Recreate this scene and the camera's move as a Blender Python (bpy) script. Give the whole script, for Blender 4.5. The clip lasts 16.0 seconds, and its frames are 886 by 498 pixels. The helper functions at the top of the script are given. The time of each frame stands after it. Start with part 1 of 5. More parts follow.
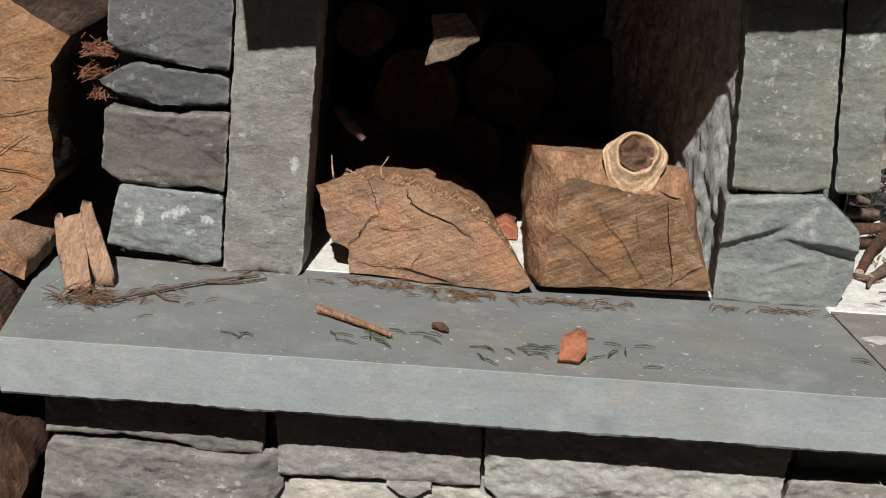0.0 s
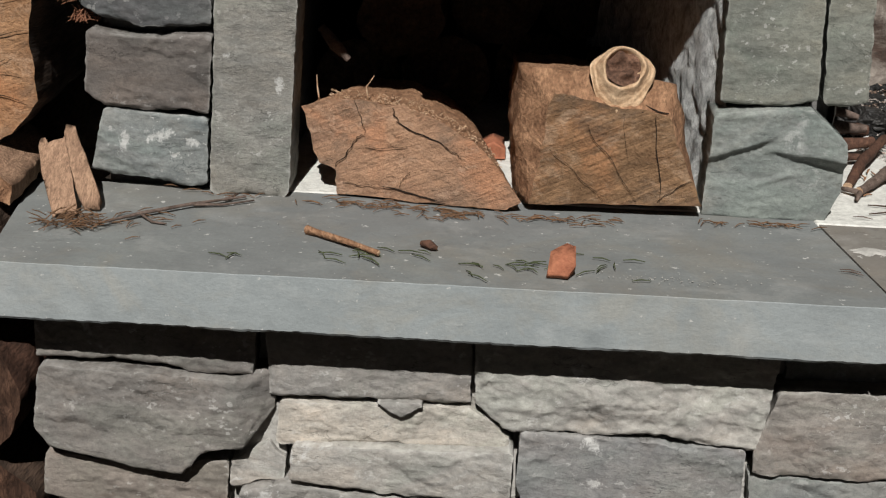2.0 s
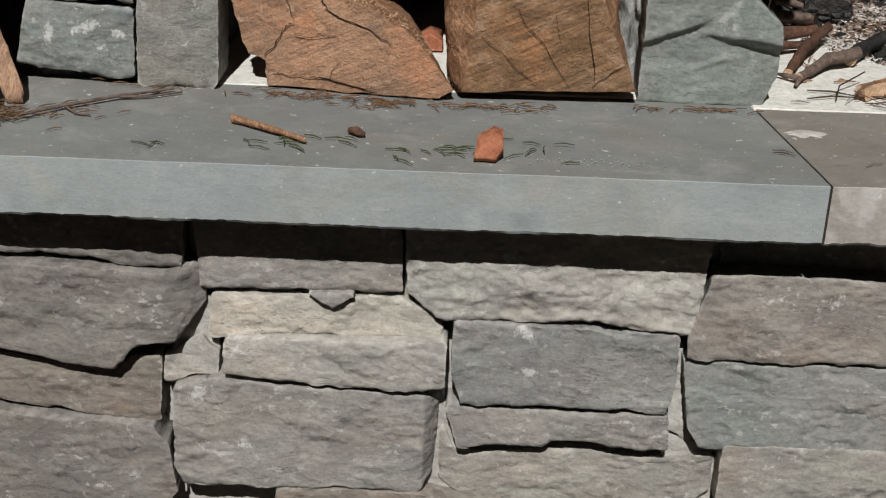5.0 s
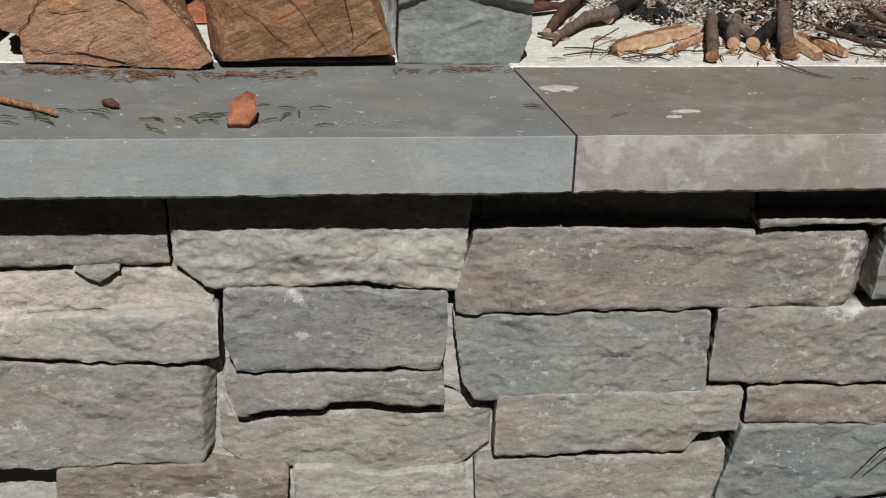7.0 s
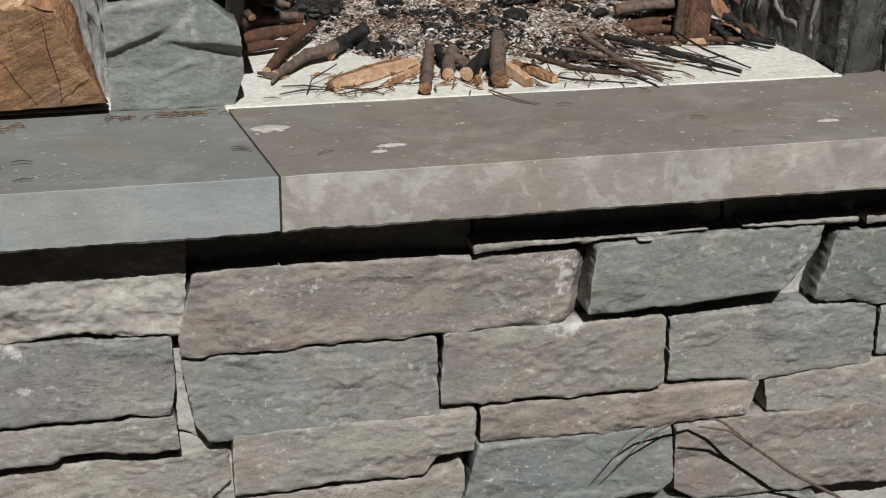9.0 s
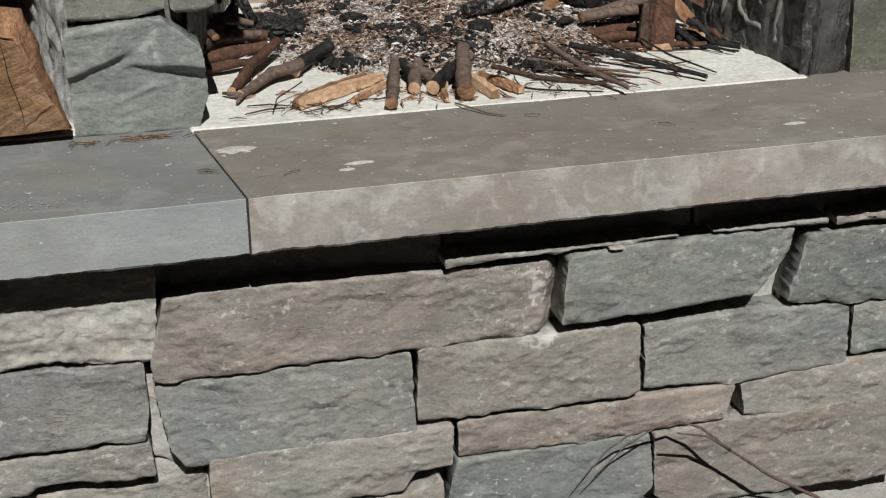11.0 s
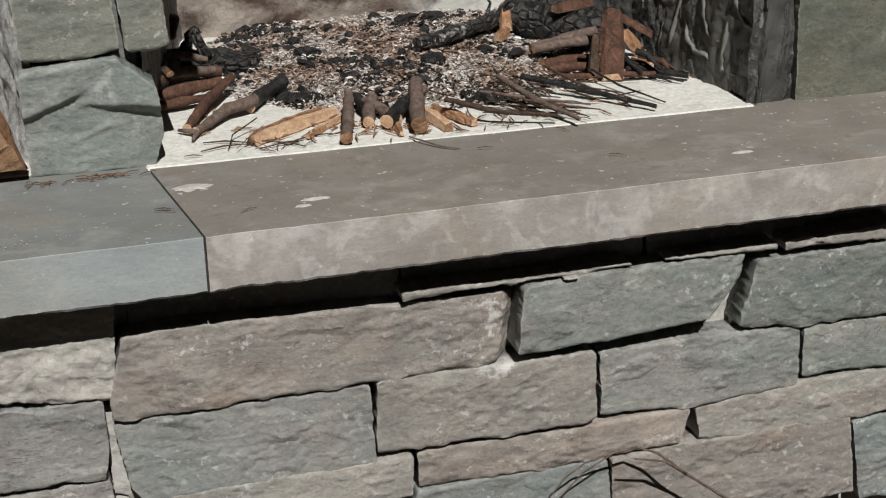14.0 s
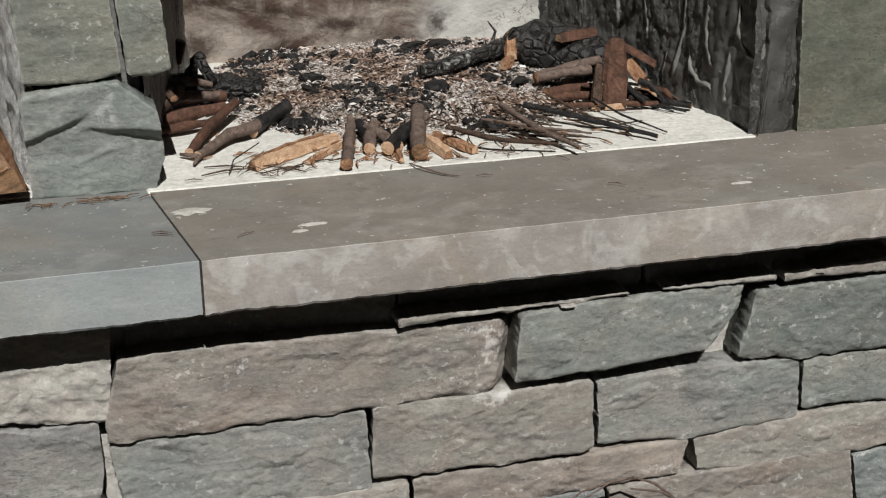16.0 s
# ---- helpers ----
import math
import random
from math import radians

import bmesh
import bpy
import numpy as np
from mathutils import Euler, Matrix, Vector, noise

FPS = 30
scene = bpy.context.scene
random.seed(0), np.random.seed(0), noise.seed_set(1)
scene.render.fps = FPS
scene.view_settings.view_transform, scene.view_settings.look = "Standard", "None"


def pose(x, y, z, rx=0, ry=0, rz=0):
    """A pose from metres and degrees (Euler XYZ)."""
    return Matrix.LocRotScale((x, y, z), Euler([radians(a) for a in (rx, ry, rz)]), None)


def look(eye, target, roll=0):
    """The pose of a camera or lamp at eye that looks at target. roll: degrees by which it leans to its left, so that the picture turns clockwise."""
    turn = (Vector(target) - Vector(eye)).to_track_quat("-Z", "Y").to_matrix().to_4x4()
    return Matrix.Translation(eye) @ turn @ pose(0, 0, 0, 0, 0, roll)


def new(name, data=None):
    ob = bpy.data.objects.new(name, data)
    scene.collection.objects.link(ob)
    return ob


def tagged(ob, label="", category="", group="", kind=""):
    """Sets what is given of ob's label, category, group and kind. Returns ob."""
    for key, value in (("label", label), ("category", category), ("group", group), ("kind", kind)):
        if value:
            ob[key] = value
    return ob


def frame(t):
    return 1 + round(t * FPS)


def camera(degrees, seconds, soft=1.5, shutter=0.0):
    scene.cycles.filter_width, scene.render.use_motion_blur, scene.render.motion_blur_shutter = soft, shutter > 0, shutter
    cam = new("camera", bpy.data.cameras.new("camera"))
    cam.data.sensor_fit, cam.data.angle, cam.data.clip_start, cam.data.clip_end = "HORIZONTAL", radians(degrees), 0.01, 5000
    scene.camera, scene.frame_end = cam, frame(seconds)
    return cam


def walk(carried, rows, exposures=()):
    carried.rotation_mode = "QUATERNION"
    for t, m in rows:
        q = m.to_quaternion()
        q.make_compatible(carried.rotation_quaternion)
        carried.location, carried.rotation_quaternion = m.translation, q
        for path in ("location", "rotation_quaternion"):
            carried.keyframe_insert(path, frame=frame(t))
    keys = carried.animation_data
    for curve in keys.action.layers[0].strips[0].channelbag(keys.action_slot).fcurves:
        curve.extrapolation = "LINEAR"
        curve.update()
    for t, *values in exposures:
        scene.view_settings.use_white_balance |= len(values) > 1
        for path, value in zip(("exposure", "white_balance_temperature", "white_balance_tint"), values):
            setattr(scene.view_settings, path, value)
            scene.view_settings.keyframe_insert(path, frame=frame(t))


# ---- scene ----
cam = camera(36.7, 16.0, soft=1.2)
PATH = [
    (0, (-0.385, -1.128, 1.111), (-0.47, 0.758, 0.45), 2.9),
    (0.5, (-0.392, -1.131, 1.1), (-0.475, 0.736, 0.387), 2.5),
    (1, (-0.378, -1.122, 1.095), (-0.462, 0.731, 0.347), 2.2),
    (1.5, (-0.389, -1.125, 1.09), (-0.468, 0.731, 0.348), 2.4),
    (2, (-0.381, -1.13, 1.093), (-0.447, 0.723, 0.343), 2.2),
    (2.5, (-0.384, -1.127, 1.085), (-0.426, 0.72, 0.319), 2.2),
    (3, (-0.356, -1.127, 1.089), (-0.411, 0.718, 0.319), 2.0),
    (5.3, (-0.324, -1.13, 1.034), (-0.359, 0.679, 0.183), 1.5),
    (5.5, (-0.325, -1.129, 1.026), (-0.351, 0.679, 0.17), 1.3),
    (6, (-0.292, -1.139, 1.013), (-0.21, 0.686, 0.198), 2.4),
    (6.5, (-0.247, -1.14, 1.049), (-0.091, 0.667, 0.206), 1.4),
    (7, (-0.238, -1.157, 1.031), (-0.058, 0.645, 0.181), 1.6),
    (7.5, (-0.223, -1.155, 1.034), (-0.019, 0.631, 0.157), 1.8),
    (8, (-0.199, -1.16, 1.011), (0.004, 0.628, 0.137), 1.9),
    (8.5, (-0.149, -1.154, 1.034), (0.219, 0.607, 0.16), 1.2),
    (9, (-0.122, -1.184, 1.058), (0.301, 0.59, 0.239), 1.1),
    (9.2, (-0.109, -1.193, 1.052), (0.313, 0.585, 0.239), 0.6),
    (11.5, (-0.117, -1.174, 1.068), (0.342, 0.595, 0.256), -0.4),
    (12, (-0.119, -1.175, 1.072), (0.337, 0.591, 0.251), -0.4),
    (12.5, (-0.118, -1.175, 1.089), (0.382, 0.59, 0.294), -0.5),
    (13, (-0.109, -1.192, 1.086), (0.373, 0.597, 0.332), -0.5),
    (13.5, (-0.119, -1.187, 1.086), (0.383, 0.591, 0.319), -0.5),
    (14, (-0.116, -1.186, 1.084), (0.407, 0.577, 0.3), -0.6),
    (14.5, (-0.117, -1.182, 1.082), (0.381, 0.589, 0.297), -0.6),
    (15, (-0.104, -1.188, 1.079), (0.404, 0.584, 0.303), -1.2),
    (15.5, (-0.103, -1.19, 1.081), (0.4, 0.587, 0.314), -0.9),
    (16, (-0.095, -1.195, 1.085), (0.406, 0.591, 0.338), -0.2),
]
walk(cam, [(t, look(eye, target, roll)) for t, eye, target, roll in PATH], ((0.0, 0.24), (1.0, 0.24), (1.5, 0.18), (2.0, 0.04), (3.0, -0.04), (5.5, -0.03), (16.0, 0.01)))

# ---- world, sun and exposure ----
SUN_UP, SUN_LEFT = 48.3, 3.0
world = bpy.data.worlds.new("sky")
scene.world = world
world.use_nodes = True
_wn = world.node_tree.nodes
_sky = _wn.new("ShaderNodeTexSky")
_sky.sky_type = 'NISHITA'
_sky.sun_disc = False
_sky.sun_elevation = radians(SUN_UP)
_sky.sun_rotation = radians(180 + SUN_LEFT)
world.node_tree.links.new(_sky.outputs[0], _wn["Background"].inputs[0])
_wn["Background"].inputs[1].default_value = 0.0017
sun = new("sun", bpy.data.lights.new("sun", 'SUN'))
sun.data.energy = 5.0
sun.data.angle = radians(0.5)
sun.data.color = (1.0, 0.987, 0.95)
_su, _sl = radians(SUN_UP), radians(SUN_LEFT)
SUN_DIR = Vector((-math.sin(_sl) * math.cos(_su), -math.cos(_sl) * math.cos(_su), math.sin(_su)))
sun.matrix_world = look(SUN_DIR * 5, (0, 0, 0))


# ---- materials ----
class Mat:
    """A small builder for node materials."""

    def __init__(self, name, rough=0.85, spec=0.3):
        self.m = bpy.data.materials.new(name)
        self.m.use_nodes = True
        self.t = self.m.node_tree
        self.b = self.t.nodes["Principled BSDF"]
        self.b.inputs["Roughness"].default_value = rough
        self.b.inputs["Specular IOR Level"].default_value = spec
        tc = self.t.nodes.new("ShaderNodeTexCoord")
        oi = self.t.nodes.new("ShaderNodeObjectInfo")
        mul = self.t.nodes.new("ShaderNodeVectorMath")
        mul.operation = 'SCALE'
        mul.inputs[0].default_value = (37.0, 53.0, 71.0)
        self.t.links.new(oi.outputs["Random"], mul.inputs["Scale"])
        add = self.t.nodes.new("ShaderNodeVectorMath")
        self.t.links.new(tc.outputs["Object"], add.inputs[0])
        self.t.links.new(mul.outputs[0], add.inputs[1])
        self.co, self.raw, self.rand = add.outputs[0], tc.outputs["Object"], oi.outputs["Random"]

    def scaled(self, s, co=None):
        mp = self.t.nodes.new("ShaderNodeMapping")
        mp.inputs["Scale"].default_value = s
        self.t.links.new(co or self.co, mp.inputs[0])
        return mp.outputs[0]

    def noise(self, s, detail=5, rough=0.6, dist=0.0, co=None):
        n = self.t.nodes.new("ShaderNodeTexNoise")
        n.inputs["Scale"].default_value = 1.0
        n.inputs["Detail"].default_value = detail
        n.inputs["Roughness"].default_value = rough
        n.inputs["Distortion"].default_value = dist
        self.t.links.new(self.scaled(s if isinstance(s, tuple) else (s, s, s), co), n.inputs["Vector"])
        return n.outputs["Fac"]

    def voronoi(self, s, feature='DISTANCE_TO_EDGE', co=None):
        n = self.t.nodes.new("ShaderNodeTexVoronoi")
        n.feature = feature
        n.inputs["Scale"].default_value = 1.0
        self.t.links.new(self.scaled(s, co), n.inputs["Vector"])
        return n.outputs["Distance"]

    def ramp(self, fac, *stops):
        r = self.t.nodes.new("ShaderNodeValToRGB")
        e = r.color_ramp.elements
        while len(e) < len(stops):
            e.new(0.5)
        for k, (p, c) in zip(e, stops):
            k.position = p
            k.color = (c, c, c, 1) if isinstance(c, (int, float)) else (*c, 1)
        self.t.links.new(fac, r.inputs[0])
        return r.outputs[0]

    def mix(self, fac, a, b, kind='MIX'):
        n = self.t.nodes.new("ShaderNodeMix")
        n.data_type, n.blend_type = 'RGBA', kind
        for k, v in ((0, fac), (6, a), (7, b)):
            if isinstance(v, (int, float)):
                n.inputs[k].default_value = v
            elif isinstance(v, tuple):
                n.inputs[k].default_value = (*v, 1)
            else:
                self.t.links.new(v, n.inputs[k])
        return n.outputs[2]

    def math(self, op, a, b=0.0):
        n = self.t.nodes.new("ShaderNodeMath")
        n.operation = op
        for k, v in ((0, a), (1, b)):
            if isinstance(v, (int, float)):
                n.inputs[k].default_value = v
            else:
                self.t.links.new(v, n.inputs[k])
        return n.outputs[0]

    def bump(self, *layers):
        prev = None
        for height, strength, dist in layers:
            n = self.t.nodes.new("ShaderNodeBump")
            n.inputs["Strength"].default_value = strength
            n.inputs["Distance"].default_value = dist
            self.t.links.new(height, n.inputs["Height"])
            if prev:
                self.t.links.new(prev, n.inputs["Normal"])
            prev = n.outputs[0]
        self.t.links.new(prev, self.b.inputs["Normal"])

    def color(self, c):
        self.t.links.new(c, self.b.inputs["Base Color"])
        return self

    def rim_highlight(self):
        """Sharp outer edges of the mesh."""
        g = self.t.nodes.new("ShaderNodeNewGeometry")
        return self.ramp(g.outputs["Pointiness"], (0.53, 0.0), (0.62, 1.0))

    def island(self):
        return self.t.nodes.new("ShaderNodeNewGeometry").outputs["Random Per Island"]


def tone(c, k):
    return tuple(min(0.95, v * k) for v in c)


def stone_mat(name, c, tint=(0.275, 0.245, 0.21), dust=0.6, rust=0.0, grain=1.0, split=1.0, spots=()):
    """Split stone: soft blotches, fine grain, pale mineral flecks and mortar smears, at real size."""
    m = Mat(name, 0.9, 0.2)
    big = m.noise((6, 6, 9), 4, 0.6, 0.6)
    mid = m.noise((24, 26, 36), 8, 0.78, 0.3)
    fine = m.noise((210, 230, 290), 4, 0.75)
    cleft = m.noise((34, 36, 46), 6, 0.76, 0.2)
    # split plates: snapped heights leave crisp little ledges, here and there
    plate = m.math('SNAP', m.math('MULTIPLY', m.noise((7, 7, 24), 6, 0.62, 0.5), 15.0), 1.0)
    plate = m.math('MULTIPLY', plate, m.ramp(m.noise((11, 11, 16), 3, 0.6), (0.50, 0.0), (0.62, 0.12)))
    flake = m.math('SNAP', m.math('MULTIPLY', m.noise((38, 38, 75), 5, 0.66, 0.4), 9.0), 1.0)
    flake = m.math('MULTIPLY', flake, 0.11)
    col = m.mix(m.ramp(big, (0.36, 0.0), (0.64, 1.0)), tone(c, 0.93), m.mix(0.35, tone(c, 1.12), tint))
    hue = m.noise((8, 8, 13), 5, 0.66, 0.8)
    col = m.mix(m.ramp(hue, (0.40, 0.6), (0.50, 0.0)), col, m.mix(1.0, col, (0.96, 1.03, 1.0), 'MULTIPLY'))
    col = m.mix(m.ramp(hue, (0.52, 0.0), (0.64, 0.6)), col, m.mix(1.0, col, (1.06, 0.98, 0.92), 'MULTIPLY'))
    col = m.mix(m.ramp(mid, (0.34, 0.0), (0.66, 1.0)), m.mix(1.0, col, (0.78, 0.78, 0.79), 'MULTIPLY'), m.mix(1.0, col, (1.24, 1.23, 1.22), 'MULTIPLY'))
    col = m.mix(m.ramp(fine, (0.32, 0.55), (0.52, 0.0)), col, tone(c, 0.62))
    col = m.mix(m.ramp(fine, (0.56, 0.0), (0.72, 0.30)), col, tone(c, 1.7))
    fleck = m.math('MULTIPLY', m.ramp(m.noise((95, 95, 120), 3, 0.65), (0.60, 0.0), (0.63, 1.0)), m.ramp(m.noise((14, 14, 20), 3, 0.6), (0.44, 0.0), (0.60, 1.0)))
    col = m.mix(m.math('MULTIPLY', fleck, 0.7 * dust), col, (0.58, 0.565, 0.54))
    smear = m.math('MULTIPLY', m.ramp(m.noise((10, 12, 12), 5, 0.62, 0.8), (0.64, 0.0), (0.70, 1.0)), m.ramp(m.noise(50, 5, 0.75), (0.44, 0.0), (0.54, 1.0)))
    col = m.mix(m.math('MULTIPLY', smear, min(1.0, 1.2 * dust)), col, (0.64, 0.63, 0.61))
    hair = m.math('MULTIPLY', m.ramp(m.noise((13, 16, 42), 4, 0.62, 0.7), (0.490, 0.0), (0.5, 1.0), (0.510, 0.0)), m.ramp(m.noise((12, 12, 16), 3, 0.6), (0.53, 0.0), (0.60, 1.0)))
    col = m.mix(m.math('MULTIPLY', hair, 0.75), col, tone(c, 0.3))
    # Pale rim paints edge highlights and mortar edging into the stone colour.
    rim = m.math('MULTIPLY', m.rim_highlight(), m.ramp(m.noise((40, 40, 40), 4, 0.7), (0.40, 0.0), (0.56, 1.0)))
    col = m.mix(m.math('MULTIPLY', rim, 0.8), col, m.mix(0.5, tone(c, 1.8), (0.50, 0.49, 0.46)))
    for x, z, rx, rz in spots:
        mp = m.t.nodes.new("ShaderNodeMapping")
        mp.inputs["Location"].default_value = (-x / rx, 0, -z / rz)
        mp.inputs["Scale"].default_value = (1 / rx, 0, 1 / rz)
        m.t.links.new(m.raw, mp.inputs[0])
        ln = m.t.nodes.new("ShaderNodeVectorMath")
        ln.operation = 'LENGTH'
        m.t.links.new(mp.outputs[0], ln.inputs[0])
        edge = m.math('ADD', ln.outputs["Value"], m.math('MULTIPLY', m.noise((85, 85, 60), 6, 0.75), 6.0))
        col = m.mix(m.ramp(m.math('MULTIPLY', edge, 0.2), (0.62, 0.7), (0.74, 0.0)), col, (0.60, 0.59, 0.57))
    if rust:
        col = m.mix(m.math('MULTIPLY', m.ramp(m.noise((9, 9, 18), 4, 0.6), (0.54, 0.0), (0.68, 1.0)), rust), col, (0.22, 0.125, 0.085))
    m.color(col)
    m.bump((hair, -0.6, 0.003), (plate, 0.5 * split, 0.007), (flake, 0.28 * split, 0.003), (cleft, 0.24 * split, 0.004), (mid, 0.40 * grain, 0.003), (fine, 0.8 * grain, 0.0012))
    return m.m


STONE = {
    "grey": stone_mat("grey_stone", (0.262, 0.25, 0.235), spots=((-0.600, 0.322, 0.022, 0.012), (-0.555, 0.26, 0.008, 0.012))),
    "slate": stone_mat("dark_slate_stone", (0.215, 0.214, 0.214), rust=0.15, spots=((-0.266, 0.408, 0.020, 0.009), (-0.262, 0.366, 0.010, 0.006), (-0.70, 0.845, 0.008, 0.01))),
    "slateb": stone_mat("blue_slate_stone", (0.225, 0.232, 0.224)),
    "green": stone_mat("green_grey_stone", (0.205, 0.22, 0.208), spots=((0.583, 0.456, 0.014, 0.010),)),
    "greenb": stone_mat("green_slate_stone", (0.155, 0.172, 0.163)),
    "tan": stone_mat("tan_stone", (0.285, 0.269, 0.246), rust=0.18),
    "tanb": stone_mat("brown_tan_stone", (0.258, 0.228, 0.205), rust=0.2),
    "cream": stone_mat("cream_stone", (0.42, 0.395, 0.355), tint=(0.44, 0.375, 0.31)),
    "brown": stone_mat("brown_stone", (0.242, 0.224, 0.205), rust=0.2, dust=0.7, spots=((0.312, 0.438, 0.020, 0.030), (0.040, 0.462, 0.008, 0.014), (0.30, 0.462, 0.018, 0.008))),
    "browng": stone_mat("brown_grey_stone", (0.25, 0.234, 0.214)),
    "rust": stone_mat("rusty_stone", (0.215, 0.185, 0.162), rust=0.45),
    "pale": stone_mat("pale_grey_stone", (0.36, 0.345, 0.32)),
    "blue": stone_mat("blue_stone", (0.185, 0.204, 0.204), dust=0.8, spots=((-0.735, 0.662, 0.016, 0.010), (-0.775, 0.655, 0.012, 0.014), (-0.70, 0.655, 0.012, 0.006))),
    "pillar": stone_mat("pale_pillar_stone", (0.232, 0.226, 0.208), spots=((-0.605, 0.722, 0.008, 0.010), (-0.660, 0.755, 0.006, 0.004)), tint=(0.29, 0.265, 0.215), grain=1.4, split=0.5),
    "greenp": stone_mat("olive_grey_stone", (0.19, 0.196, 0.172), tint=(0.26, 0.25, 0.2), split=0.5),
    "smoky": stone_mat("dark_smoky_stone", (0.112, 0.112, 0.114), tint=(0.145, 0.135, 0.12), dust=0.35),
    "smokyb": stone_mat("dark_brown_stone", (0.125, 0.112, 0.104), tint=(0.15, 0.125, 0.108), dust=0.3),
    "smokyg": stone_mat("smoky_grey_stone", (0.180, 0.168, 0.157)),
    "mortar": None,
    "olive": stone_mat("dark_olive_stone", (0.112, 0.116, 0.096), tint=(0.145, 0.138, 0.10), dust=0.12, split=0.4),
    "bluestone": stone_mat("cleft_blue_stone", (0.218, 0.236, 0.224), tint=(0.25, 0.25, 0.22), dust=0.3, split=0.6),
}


def slab_mat(name, c, tint, dust, blot=0.0, pit=0.0):
    """Ledge stone: soft clouding, fine grain, mortar dust, pale round blots and small flaked pits."""
    m = Mat(name, 0.78, 0.3)
    big = m.noise((3, 3, 6), 3, 0.5)
    mid = m.noise((16, 20, 30), 6, 0.65)
    fine = m.noise(260, 4, 0.7)
    col = m.mix(m.ramp(big, (0.35, 0.0), (0.65, 1.0)), c, tint)
    col = m.mix(m.ramp(mid, (0.34, 0.6), (0.62, 0.0)), col, tone(c, 0.76))
    hue = m.noise((7, 7, 10), 5, 0.66, 0.6)
    col = m.mix(m.ramp(hue, (0.50, 0.0), (0.66, 0.7)), col, m.mix(1.0, col, (1.10, 0.99, 0.88), 'MULTIPLY'))
    col = m.mix(m.ramp(fine, (0.3, 0.28), (0.6, 0.0)), col, tone(c, 0.6))
    smear = m.math('MULTIPLY', m.ramp(m.noise((13, 18, 18), 5, 0.62, 0.5), (0.53, 0.0), (0.62, 1.0)), m.ramp(m.noise(32, 5, 0.72), (0.38, 0.15), (0.60, 1.0)))
    col = m.mix(m.math('MULTIPLY', smear, dust), col, (0.62, 0.60, 0.57))
    if blot:
        spot = m.math('MULTIPLY', m.ramp(m.noise((24, 24, 24), 4, 0.55, 0.9), (0.52, 0.0), (0.60, 1.0)), m.ramp(m.noise((70, 70, 70), 4, 0.7), (0.34, 0.2), (0.52, 1.0)))
        col = m.mix(m.math('MULTIPLY', spot, blot), col, (0.60, 0.59, 0.57))
    speck = m.ramp(m.noise((110, 120, 110), 3, 0.6), (0.67, 0.0), (0.71, 1.0))
    col = m.mix(m.math('MULTIPLY', speck, 0.6), col, (0.6, 0.58, 0.55))
    pits = m.math('MULTIPLY', m.ramp(m.noise((60, 95, 60), 5, 0.7, 0.3), (0.57, 0.0), (0.60, 1.0)), m.ramp(m.noise((9, 12, 9), 3, 0.6), (0.50, 0.0), (0.62, 1.0)))
    col = m.mix(m.math('MULTIPLY', pits, 0.5 * pit), col, tone(c, 0.62))
    m.color(col)
    m.bump((pits, -0.8 * pit, 0.003), (mid, 0.30, 0.004), (m.noise((45, 60, 60), 5, 0.7), 0.22, 0.003), (fine, 0.32, 0.0010))
    return m.m


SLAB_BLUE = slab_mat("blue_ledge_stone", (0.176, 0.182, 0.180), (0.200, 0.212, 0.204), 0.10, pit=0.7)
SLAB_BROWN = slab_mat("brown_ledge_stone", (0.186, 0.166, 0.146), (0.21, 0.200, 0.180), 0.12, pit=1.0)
EDGE_BLUE = slab_mat("pale_blue_edge", (0.30, 0.325, 0.33), (0.325, 0.345, 0.345), 0.12)
EDGE_BROWN = slab_mat("pale_brown_edge", (0.295, 0.27, 0.248), (0.355, 0.33, 0.305), 0.3, blot=0.3)


def mortar_mat(name, c):
    m = Mat(name, 0.95, 0.1)
    col = m.mix(m.noise(18, 5, 0.65), tone(c, 0.75), tone(c, 1.15))
    m.color(m.mix(m.ramp(m.noise(120, 3, 0.7), (0.35, 0.5), (0.6, 0.0)), col, tone(c, 0.55)))
    m.bump((m.noise(30, 5, 0.65), 0.5, 0.01), (m.noise(200, 4, 0.7), 0.5, 0.002))
    return m.m


MORTAR = mortar_mat("mortar", (0.44, 0.42, 0.39))
MORTAR_WHITE = mortar_mat("white_mortar", (0.66, 0.645, 0.60))
STONE["mortar"] = MORTAR
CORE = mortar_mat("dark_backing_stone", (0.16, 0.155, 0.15))


